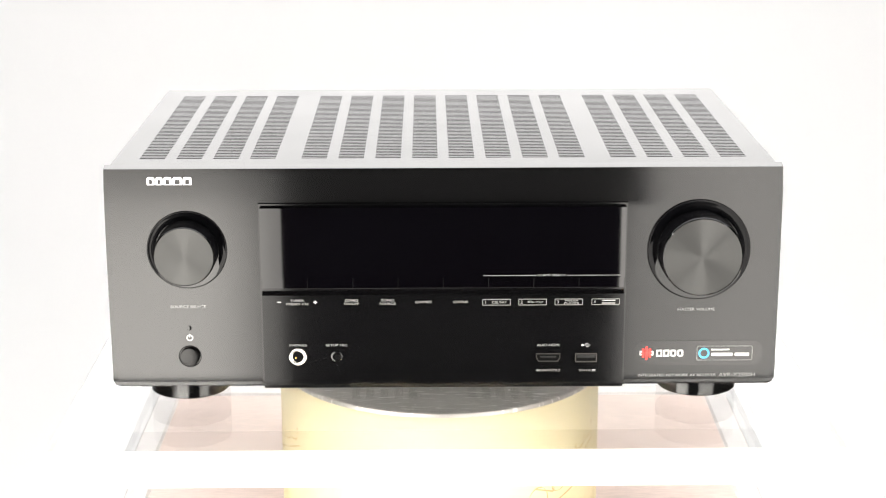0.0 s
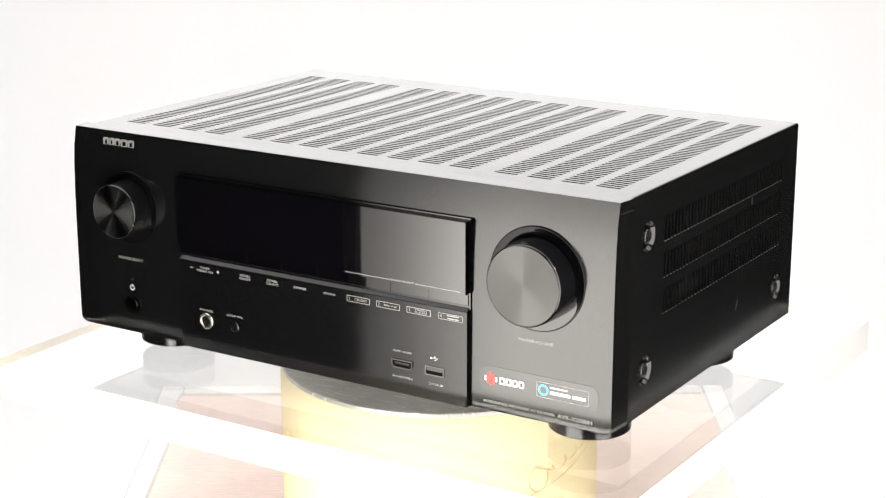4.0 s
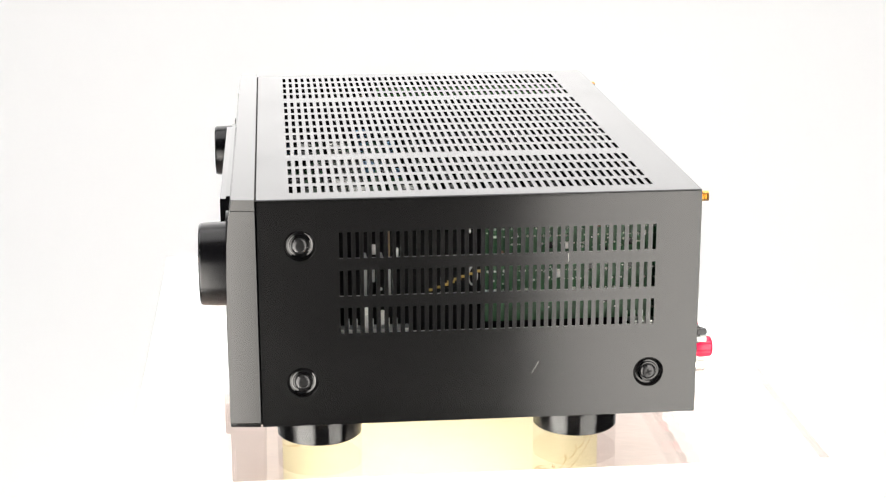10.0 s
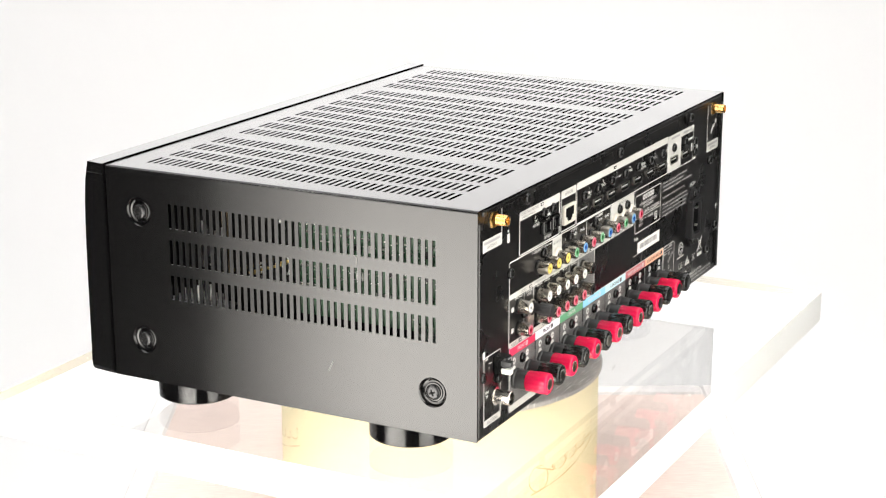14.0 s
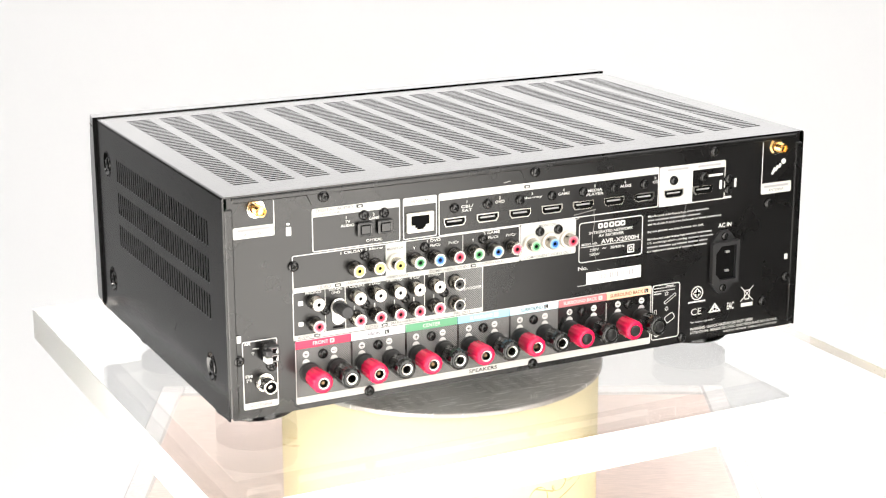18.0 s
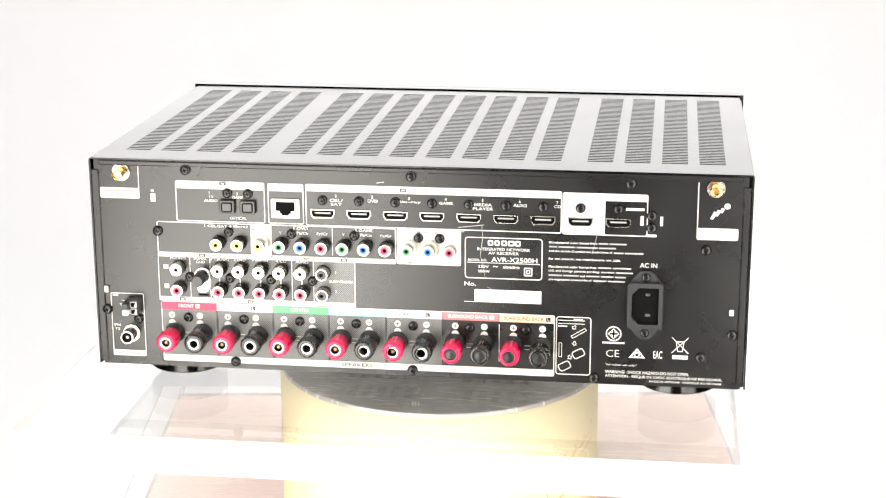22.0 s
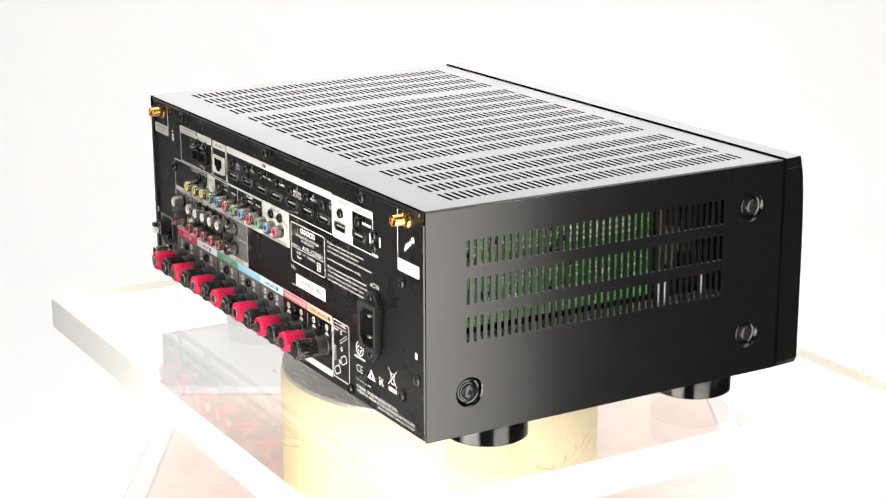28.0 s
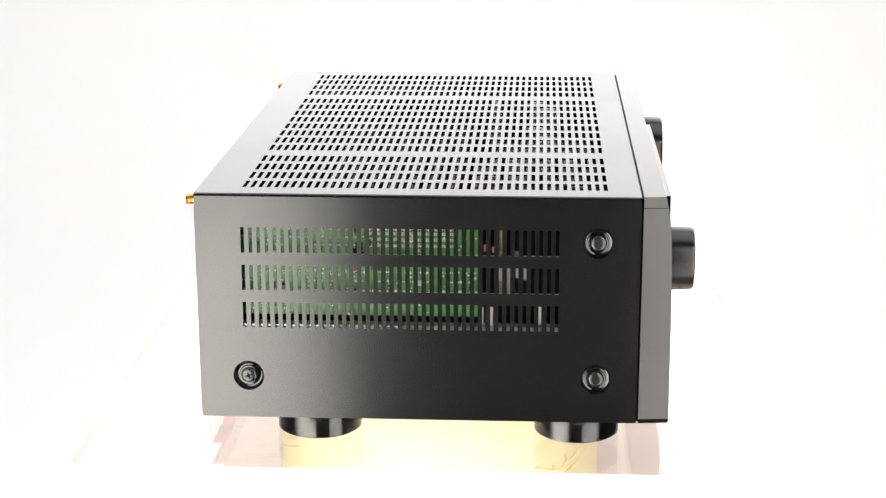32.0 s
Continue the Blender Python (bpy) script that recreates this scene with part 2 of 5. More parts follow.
        part("bulb", lathe(bms(), [(0.016, 1.76), (0.022, 1.78), (0.045, 1.82), (0.052, 1.85), (0.045, 1.885), (0.025, 1.90), (0.0, 1.904)], (0, 0, 0), "z", 32), bulb_lit, t, "lit white bulb", smooth=60)
    # Unseen fill box, widened to brighten table, ledge and rear print.
    top_lit = glowing("lit_overhead_cloth", (1.0, 0.985, 0.97), OVERHEAD_GLOW)
    t = thing("overhead_fill", "unseen wide white softbox added over the stand as fill light", "studio light", at=(0, -0.15, 1.45))
    part("diffuser", box(bms(), -2.05, 2.05, -0.25, 0.95, 0.0, 0.006), top_lit, t)
    part("housing", outline_prism(bms(), [(-2.07, 0.007), (2.07, 0.007), (1.65, 0.30), (-1.65, 0.30)], -0.27, 0.97), BLACK, t)
    part("hanger", lathe(bms(), [(0.015, 0.30), (0.015, 1.45)], (0, 0, 0), "z", 16), BLACK, t)


# ---- the stand ----
def build_stand():
    # Wood and rim tones lightened to paint in the strong light on them.
    rim = surface("grey_painted_wood", (0.83, 0.80, 0.79), 0.5, grain=0.15, grain_scale=300, blotch=0.2)
    wood = surface("lightened_brown_wood", (0.83, 0.66, 0.59), 0.45, grain=0.22, grain_scale=90, stretch=(1, 8, 1), blotch=0.25, blotch_scale=9)
    top = -0.146
    t = thing("table", "square brown wooden table with a pale grey rim", "table")
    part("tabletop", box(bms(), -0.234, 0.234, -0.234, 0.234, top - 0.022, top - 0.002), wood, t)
    for b in ((-0.254, -0.234, -0.254, 0.254), (0.234, 0.254, -0.254, 0.254), (-0.234, 0.234, -0.254, -0.234), (-0.234, 0.234, 0.234, 0.254)):
        part("rim", box(bms(), *b, top - 0.03, top, 0.002), rim, t)
    for sx in (-1, 1):
        for sy in (-1, 1):
            part("leg", box(bms(), sx * 0.225 - 0.018, sx * 0.225 + 0.018, sy * 0.225 - 0.018, sy * 0.225 + 0.018, -1.0, top - 0.03, 0.003), rim, t)

    paper = surface("pale_yellow_enamel", (0.82, 0.72, 0.46), 0.60, spec=0.25, grain=0.04, grain_scale=200, blotch=0.05)
    ink = surface("brown_ink", (0.60, 0.43, 0.19), 0.5)
    t = thing("turntable_drum", "pale yellow round motor drum with brown script marks", "turntable")
    z1 = -0.0340
    part("drum_body", lathe(bms(), [(0, top), (0.117, top), (0.1188, top + 0.002), (0.1188, z1 - 0.004), (0.1160, z1), (0, z1)], (-0.002, 0, 0), "z", 96), paper, t, smooth=35)
    for az in (51, -76, 172):
        script_mark(t, ink, az)
    return


def script_mark(parent, ink, az):
    """A slanted pen flourish round the drum: one large loop, a row of small ones, and a stroke below."""
    r, long = 0.1191, 0.085
    base = lambda u: -0.0935 + 0.025 * u
    path = []
    for i in range(41):
        a = radians(70 + 400 * i / 40)
        path.append((-0.5 * long + 0.011 + 0.0085 * math.cos(a), base(0.1) + 0.004 + 0.0095 * math.sin(a)))
    for i in range(121):
        u = 0.24 + 0.70 * i / 120
        ph = 2 * math.pi * 6.5 * (u - 0.24)
        tall = 1.9 if u > 0.86 else 1.0
        path.append((long * (u - 0.5) + 0.0036 * math.cos(ph) + 0.0012, base(u) + 0.0034 * tall * (1 + math.sin(ph)) * (0.8 + 0.2 * math.sin(5 * u))))
    under = [(long * (0.95 - 0.9 * k / 30 - 0.5), base(0.95 - 0.9 * k / 30) - 0.0055 - 0.0020 * math.sin(math.pi * k / 30)) for k in range(31)]
    for name, pts in (("script_mark", path), ("script_stroke", under)):
        verts, faces = [], []
        for k, (s, z) in enumerate(pts):
            q = pts[min(k + 1, len(pts) - 1)]
            o = pts[max(k - 1, 0)]
            d = Vector((q[0] - o[0], q[1] - o[1]))
            d = Vector((-d.y, d.x)).normalized() * 0.00038 * (1 + 0.5 * math.sin(k * 0.5))
            for sg in (-1, 1):
                a = radians(az - 90) + (s + sg * d.x) / r
                verts.append((-0.002 + r * math.cos(a), r * math.sin(a), z + sg * d.y))
        faces = [(2 * k, 2 * k + 2, 2 * k + 3, 2 * k + 1) for k in range(len(pts) - 1)]
        part(name, (verts, [], faces), ink, parent)


def scratched_metal():
    """Dull aluminium, stained, with bright scratches in three directions and small specks."""
    m, nodes, links, b = material("scratched_aluminium")
    b.inputs["Metallic"].default_value = 0.75
    co = nodes.new("ShaderNodeTexCoord")
    last = None
    for turn, size, cut in ((0.3, 42, 0.63), (1.4, 50, 0.635), (2.5, 36, 0.625), (0.9, 420, 0.665)):
        mp = nodes.new("ShaderNodeMapping")
        mp.inputs["Rotation"].default_value = (0, 0, turn)
        mp.inputs["Scale"].default_value = (1, 14, 1) if size < 100 else (1, 1, 1)
        links.new(co.outputs["Object"], mp.inputs["Vector"])
        n = nodes.new("ShaderNodeTexNoise")
        n.inputs["Scale"].default_value = size
        n.inputs["Detail"].default_value = 3
        links.new(mp.outputs["Vector"], n.inputs["Vector"])
        r = nodes.new("ShaderNodeMapRange")
        r.inputs["From Min"].default_value, r.inputs["From Max"].default_value = cut, cut + 0.05
        links.new(n.outputs["Fac"], r.inputs["Value"])
        if last:
            mx = nodes.new("ShaderNodeMath")
            mx.operation = "MAXIMUM"
            links.new(last, mx.inputs[0])
            links.new(r.outputs["Result"], mx.inputs[1])
            last = mx.outputs["Value"]
        else:
            last = r.outputs["Result"]
    stain = nodes.new("ShaderNodeTexNoise")
    stain.inputs["Scale"].default_value = 28
    stain.inputs["Detail"].default_value = 6
    links.new(co.outputs["Object"], stain.inputs["Vector"])
    ramp = nodes.new("ShaderNodeValToRGB")
    ramp.color_ramp.elements[0].position, ramp.color_ramp.elements[1].position = 0.35, 0.70
    ramp.color_ramp.elements[0].color, ramp.color_ramp.elements[1].color = (0.42, 0.41, 0.40, 1), (0.60, 0.59, 0.58, 1)
    links.new(stain.outputs["Fac"], ramp.inputs["Fac"])
    mix = nodes.new("ShaderNodeMix")
    mix.data_type = "RGBA"
    mix.inputs[7].default_value = (0.95, 0.94, 0.93, 1)
    links.new(last, mix.inputs[0])
    links.new(ramp.outputs["Color"], mix.inputs[6])
    links.new(mix.outputs[2], b.inputs["Base Color"])
    rr = nodes.new("ShaderNodeMapRange")
    rr.inputs["To Min"].default_value, rr.inputs["To Max"].default_value = 0.42, 0.60
    links.new(stain.outputs["Fac"], rr.inputs["Value"])
    links.new(rr.outputs["Result"], b.inputs["Roughness"])
    return m


def build_turning_plates():
    metal = scratched_metal()
    t = thing("turntable_platter", "round scratched aluminium platter on the yellow drum", "turntable")
    part("platter_disc", lathe(bms(), [(0, -0.0335), (0.1188, -0.0335), (0.1195, -0.0329), (0.1195, -0.0306), (0.1187, -0.0300), (0, -0.0300)], (0, 0, 0), "z", 96), metal, t, smooth=35)
    part("hub", lathe(bms(), [(0, -0.0300), (0.0300, -0.0300), (0.0300, -0.0248), (0, -0.0248)], (0, 0, 0), "z", 48), metal, t, smooth=35)

    m, nodes, links, b = material("thick_float_glass")
    b.inputs["Base Color"].default_value = (0.992, 0.998, 0.994, 1)
    b.inputs["Roughness"].default_value = 0.0
    b.inputs["Transmission Weight"].default_value = 1.0
    b.inputs["IOR"].default_value = 1.5
    # edge light painted as white strips: half scatters light back, half lets it through
    ground, nodes, links, b = material("painted_edge_light")
    b.inputs["Base Color"].default_value = (0.97, 0.97, 0.96, 1)
    b.inputs["Roughness"].default_value = 0.6
    lets = nodes.new("ShaderNodeBsdfTranslucent")
    lets.inputs["Color"].default_value = (0.97, 0.98, 0.97, 1)
    both = nodes.new("ShaderNodeMixShader")
    both.inputs["Fac"].default_value = 0.6
    links.new(b.outputs["BSDF"], both.inputs[1])
    links.new(lets.outputs["BSDF"], both.inputs[2])
    links.new(both.outputs["Shader"], nodes["Material Output"].inputs["Surface"])
    plate = thing("glass_plate", "thick rectangular clear glass plate, the light in its edges painted white", "plate")
    ob = part("glass_slab", box(bms(), -0.2495, 0.2525, -0.2160, 0.2160, -0.0244, 0.0), m, plate)
    ob.visible_shadow = False
    x0, x1, h, w = -0.2495, 0.2525, 0.2160, 0.0008
    for b in ((x0 - w, x1 + w, -h - w, -h - 0.0001), (x0 - w, x1 + w, h + 0.0001, h + w), (x0 - w, x0 - 0.0001, -h, h), (x1 + 0.0001, x1 + w, -h, h)):
        part("edge_light_strip", box(bms(), *b, -0.0244, 0.0), ground, plate, "white strip painted in for light in the edge")
    return t, plate


# ---- the receiver ----
ZINC = surface("zinc_plate", (0.72, 0.72, 0.70), 0.45, metal=0.4, blotch=0.15, blotch_scale=40)
SATIN = surface("satin_black_anodised", (0.004, 0.004, 0.0048), 0.24, rough_vary=0.03, spec=0.3)
BEVEL = surface("polished_dark_bevel", (0.045, 0.045, 0.047), 0.10, metal=1.0)
# Specular cut so the shallow ring stays dark like a deeper dish.
COLLAR = surface("gloss_black_collar", (0.002, 0.002, 0.0025), 0.05, spec=0.10)
# Near-black, for parts that stand in for shade in gaps and vents.
HOLE_BLACK = surface("black_gap", (0.004, 0.004, 0.004), 0.8)
TOP_Z, BASE_Z = 0.1640, 0.0205
SIDE_X, SEAM_Y, BACK_Y = 0.2172, -0.1322, 0.1375
FRONT_PROFILE = [(-0.1466, 0.1650), (-0.1492, 0.1520), (-0.1504, 0.1380), (-0.1512, 0.1180), (-0.1516, 0.0950), (-0.15175, 0.0700), (-0.15192, 0.0400), (-0.1520, 0.0235), (-0.15195, 0.0218), (-0.1512, 0.0196)]


def holed_sheet(us, vs, hole, place, thick):
    """A sheet over the grid us x vs with real slots where hole(i, j) is true; place(u, v, d) gives the point d below its face."""
    verts, faces, index = [], [], {}

    def vert(i, j, k):
        if (i, j, k) not in index:
            index[i, j, k] = len(verts)
            verts.append(place(us[i], vs[j], thick * k))
        return index[i, j, k]

    nu, nv = len(us) - 1, len(vs) - 1
    table = {(i, j): hole((us[i] + us[i + 1]) / 2, (vs[j] + vs[j + 1]) / 2) for i in range(nu) for j in range(nv)}
    cut = lambda i, j: table[i, j]
    for i in range(nu):
        for j in range(nv):
            if cut(i, j):
                continue
            faces.append((vert(i, j, 0), vert(i + 1, j, 0), vert(i + 1, j + 1, 0), vert(i, j + 1, 0)))
            faces.append((vert(i, j, 1), vert(i, j + 1, 1), vert(i + 1, j + 1, 1), vert(i + 1, j, 1)))
            for di, dj, a, b in ((-1, 0, (i, j + 1), (i, j)), (1, 0, (i + 1, j), (i + 1, j + 1)), (0, -1, (i, j), (i + 1, j)), (0, 1, (i + 1, j + 1), (i, j + 1))):
                ii, jj = i + di, j + dj
                if not (0 <= ii < nu and 0 <= jj < nv) or cut(ii, jj):
                    faces.append((vert(*a, 0), vert(*a, 1), vert(*b, 1), vert(*b, 0)))
    return verts, [], faces


def slot_lines(centres, width, lo, hi, extra=()):
    """Grid lines for slots of that width at the centres."""
    lines = {lo, hi, *extra}
    for c in centres:
        lines |= {c - width / 2, c + width / 2}
    return sorted(lines)


def within(v, centres, half):
    return any(abs(v - c) < half for c in centres)


TOP_COLS = [s * c for s in (-1, 1) for c in (0.0121, 0.0364, 0.0607, 0.0850, 0.1188, 0.1430, 0.1672, 0.1914)]
TOP_ROWS = [-0.1112 + 0.004916 * i for i in range(46)]
SIDE_COLS = [-0.0822 + 0.00491 * i for i in range(40)]
SIDE_ROWS = [0.0875, 0.1112, 0.1350]


# Pale tone that paints the light caught on slot edges.
LIT_EDGE = surface("lit_slot_edge", (0.50, 0.50, 0.49), 0.45, metal=0.5)
SIDE_SCREWS = [(-0.1070, 0.1354), (-0.1070, 0.0487), (0.1080, 0.0478)]
DISH = 0.0100
FOLD = 0.0018


def screw_dish(sx, y, z):
    """A round pressed dish in a square of the side sheet."""
    bm = bms()
    n = 40
    prof = [(0.0096, 0.0), (0.0093, -0.0003), (0.0088, -0.0012), (0.0080, -0.0022), (0.0070, -0.0026), (0.0062, -0.0024), (0.0058, -0.0016), (0.0054, -0.0015), (0.0, -0.0015)]
    rings = []
    sq = []
    for i in range(n):
        a = 2 * math.pi * i / n
        c, s = math.cos(a), math.sin(a)
        k = DISH / max(abs(c), abs(s))
        sq.append(bm.verts.new((sx * SIDE_X, y + k * c, z + k * s)))
    rings.append(sq)
    for r, h in prof:
        rings.append([bm.verts.new((sx * (SIDE_X + h), y + r * math.cos(2 * math.pi * i / n), z + r * math.sin(2 * math.pi * i / n))) for i in range(n)] if r else [bm.verts.new((sx * (SIDE_X + h), y, z))])
    for p, q in zip(rings, rings[1:]):
        for i in range(n):
            j = (i + 1) % n
            bm.faces.new((p[i], p[j], q[j], q[i]) if len(q) > 1 else (p[i], p[j], q[0]))
    bmesh.ops.recalc_face_normals(bm, faces=bm.faces[:])
    if bm.faces[:][0].normal.x * sx < 0:
        bmesh.ops.reverse_faces(bm, faces=bm.faces[:])
    return bm


def folded_edge(sx):
    """The rounded fold between the top and a side."""
    verts, faces = [], []
    for i in range(5):
        a = radians(90 * i / 4)
        for y in (SEAM_Y, BACK_Y + 0.0006):
            for r in (FOLD, FOLD - 0.0010):
                verts.append((sx * (SIDE_X - FOLD + r * math.sin(a)), y, TOP_Z - FOLD + r * math.cos(a)))
    for i in range(4):
        k = 4 * i
        faces += [(k, k + 2, k + 6, k + 4), (k + 1, k + 5, k + 7, k + 3), (k, k + 4, k + 5, k + 1), (k + 2, k + 3, k + 7, k + 6)]
    if sx < 0:
        faces = [f[::-1] for f in faces]
    return verts, [], faces


def build_cover(rec):
    us = slot_lines(TOP_COLS, 0.0168, -SIDE_X + FOLD, SIDE_X - FOLD)
    vs = slot_lines(TOP_ROWS, 0.0024, SEAM_Y, BACK_Y + 0.0006)
    part("top_cover", holed_sheet(us, vs, lambda u, v: within(u, TOP_COLS, 0.0084) and within(v, TOP_ROWS, 0.0012), lambda u, v, d: (u, v, TOP_Z - d), 0.0011), COVER, rec, "black steel top with sixteen columns of vent slots")
    for sx in (-1, 1):
        us = slot_lines(SIDE_COLS, 0.0022, SEAM_Y, BACK_Y + 0.0006, [y + k * DISH for y, z in SIDE_SCREWS for k in (-1, 1)])
        vs = slot_lines(SIDE_ROWS, 0.0162, BASE_Z, TOP_Z - FOLD, [z + k * DISH for y, z in SIDE_SCREWS for k in (-1, 1)])
        cells = holed_sheet(us, vs, lambda u, v: (within(u, SIDE_COLS, 0.0011) and within(v, SIDE_ROWS, 0.0081)) or any(abs(u - y) < DISH and abs(v - z) < DISH for y, z in SIDE_SCREWS),
                            lambda u, v, d: (sx * (SIDE_X - d), u, v), 0.0011)
        if sx < 0:
            cells = (cells[0], [], [f[::-1] for f in cells[2]])
        part("folded_edge", folded_edge(sx), COVER, rec, smooth=40)
        side = part("side_cover", cells, COVER, rec, "black steel side with three rows of vent slots")
        # level slot walls take the painted edge light
        side.data.materials.append(LIT_EDGE)
        for f in side.data.polygons:
            if abs(f.normal.z) > 0.9 and BASE_Z + 0.01 < f.center.z < TOP_Z - 0.01:
                f.material_index = 1
        for y, z in SIDE_SCREWS:
            dish = part("screw_dish", screw_dish(sx, y, z), GLOSS, side, smooth=25)
            dish.data.materials.append(COVER)
            for f in dish.data.polygons:
                f.material_index = 1 if abs(f.normal.x) > 0.999 and (f.center - Vector((sx * SIDE_X, y, z))).length > 0.0093 else 0
            cross_screw(side, (sx * (SIDE_X - 0.0015), y, z), "x" if sx > 0 else "-x", 0.0050, 0.0022)


def cross_screw(parent, at, axis, r, h, mat=None):
    """A pan-head cross screw."""
    bm = lathe(bms(), [(r, 0.0), (r, h * 0.30), (r * 0.95, h * 0.55), (r * 0.82, h * 0.80), (r * 0.62, h * 0.95), (r * 0.40, h), (0.0, h)], at, axis, 28)
    ob = part("screw", bm, mat or SCREW, parent, smooth=40)
    # Cross drawn as raised dark bars in place of a shaded recess.
    bm = bms()
    turn, c = AXIS[axis], Vector(at)
    for a in (20, 110):
        d = Vector((math.cos(radians(a)), math.sin(radians(a)), 0))
        e = Vector((-d.y, d.x, 0))
        w, l = r * 0.12, r * 0.42
        vs = [bm.verts.new(c + turn @ (d * s * l + e * t * w + Vector((0, 0, hh)))) for hh in (h * 0.9, h * 1.03) for s, t in ((-1, -1), (1, -1), (1, 1), (-1, 1))]
        for f in ((4, 5, 6, 7), (0, 1, 5, 4), (1, 2, 6, 5), (2, 3, 7, 6), (3, 0, 4, 7)):
            bm.faces.new([vs[k] for k in f])
    part("cross_shade", bm, DARK, ob)
    return ob


def profile_y(z):
    zs = [p[1] for p in FRONT_PROFILE][::-1]
    ys = [p[0] for p in FRONT_PROFILE][::-1]
    return float(np.interp(z, zs, ys))


def slant_box(x0, x1, y0, y1, z0, z1, rise):
    """A panel whose upper edge slants back and up by rise."""
    bm = bms()
    pts = [(y0, z0), (y0, z1 - 0.0003), (y0 + 0.0002, z1), (y1, z1 + rise), (y1 + 0.0012, z1 + rise), (y1 + 0.0012, z0)]
    a = [bm.verts.new((x0, y, z)) for y, z in pts]
    b = [bm.verts.new((x1, y, z)) for y, z in pts]
    bm.faces.new(a)
    bm.faces.new(b[::-1])
    for i in range(len(pts)):
        j = (i + 1) % len(pts)
        bm.faces.new((a[j], a[i], b[i], b[j]))
    bmesh.ops.recalc_face_normals(bm, faces=bm.faces[:])
    return bm


def build_front(rec):
    # curved front panel, rounded at its lower corners
    bm = bms()
    w = 0.2174
    cols = [-w, -w + 0.0013, -w + 0.0045, 0.0, w - 0.0045, w - 0.0013, w]
    lift = [0.0045, 0.0013, 0.0, 0.0, 0.0, 0.0013, 0.0045]
    grid = []
    for x, up in zip(cols, lift):
        col = []
        for k, (y, z) in enumerate(FRONT_PROFILE):
            zz = max(z, 0.0196 + up) if k >= len(FRONT_PROFILE) - 3 else z
            col.append((x, y, zz))
        grid.append(col)
    front = [[bm.verts.new(p) for p in col] for col in grid]
    back = [[bm.verts.new((p[0] * (1.0085 if abs(p[0]) > 0.216 else 1.0), SEAM_Y - 0.0011, p[2])) for p in col] for col in grid]
    n, m = len(cols), len(FRONT_PROFILE)
    for i in range(n - 1):
        for k in range(m - 1):
            bm.faces.new((front[i][k], front[i][k + 1], front[i + 1][k + 1], front[i + 1][k]))
            bm.faces.new((back[i][k], back[i + 1][k], back[i + 1][k + 1], back[i][k + 1]))
        bm.faces.new((front[i][0], front[i + 1][0], back[i + 1][0], back[i][0]))
        bm.faces.new((front[i][-1], back[i][-1], back[i + 1][-1], front[i + 1][-1]))
    for k in range(m - 1):
        bm.faces.new((front[0][k], back[0][k], back[0][k + 1], front[0][k + 1]))
        bm.faces.new((front[-1][k], front[-1][k + 1], back[-1][k + 1], back[-1][k]))
    bmesh.ops.recalc_face_normals(bm, faces=bm.faces[:])
    bmesh.ops.remove_doubles(bm, verts=bm.verts[:], dist=1e-6)
    panel = part("front_panel", bm, FRONT, rec, "brushed black aluminium front, curved back at the top", smooth=25)
    panel.data.materials.append(COVER)
    for f in panel.data.polygons:
        f.material_index = 1 if abs(f.normal.x) > 0.9 else 0

    for s in (-1, 1):
        seam = [(s * 0.2176, -0.1478), (s * 0.21940, SEAM_Y - 0.0010)]
        verts = [(x, y, z) for z in (0.1578, 0.1583) for x, y in seam]
        part("cap_seam", (verts, [], [(0, 1, 3, 2)]), HOLE_BLACK, panel)

    # centre piece: display window, strip of thin keys, lower panel with sockets
    part("centre_surround", box(bms(), -0.1190, 0.1180, -0.1528, -0.1400, 0.0200, 0.1432), GLOSS, rec)
    display = part("display_window", box(bms(), -0.1178, 0.1166, -0.1568, -0.1500, 0.0945, 0.1412), GLASSY, rec, "dark glossy display window, switched off")
    # black strip added so the gaps between keys stay dark
    part("key_gap_strip", box(bms(), -0.1177, 0.1165, -0.1531, -0.1500, 0.0866, 0.0940), HOLE_BLACK, rec)
    for i in range(8):
        x0 = -0.1176 + i * 0.0293
        part("thin_key", box(bms(), x0, x0 + 0.0290, -0.1534, -0.1500, 0.0869, 0.0936), GLASSY, rec)
    part("lower_panel", slant_box(-0.1178, 0.1168, -0.1552, -0.1517, 0.0194, 0.0830, 0.0034), CENTRE, rec, "black satin lower panel with printed key names")
    return panel


def build_knob(rec, x, z, ring, r, tip, label):
    """A turned satin knob with a polished bevel and a spun face, in a shallow dished collar."""
    base = profile_y(z)
    h = base - tip
    at = (x, base, z)
    k = part("knob", lathe(bms(), [(r * 1.012, 0.0), (r * 1.012, 0.003), (r * 1.004, h * 0.55), (r * 0.992, h - 0.0030), (r * 0.985, h - 0.0013)], at, "-y", 72), SATIN, rec, label, smooth=35)
    part("knob_bevel", lathe(bms(), [(r * 0.985, h - 0.0013), (r * 0.979, h - 0.0008), (r * 0.966, h - 0.0003), (r * 0.950, h)], at, "-y", 72), BEVEL, k, "polished bevel round the face", smooth=60)
    part("knob_face", lathe(bms(), [(r * 0.950, h), (r * 0.940, h - 0.0002), (0, h - 0.0002)], at, "-y", 72), spun(x, z), k, "spun dark metal face")
    part("knob_collar", lathe(bms(), [(ring * 0.998, -0.001), (ring * 0.995, 0.0002), (ring * 0.985, 0.0004), (ring * 0.970, 0.0004), (ring * 0.950, 0.0003), (ring * 0.90, 0.0002), (r * 1.04, 0.0001), (r * 1.0, -0.001)], at, "-y", 72), COLLAR, k, "gloss black ring round the knob", smooth=60)


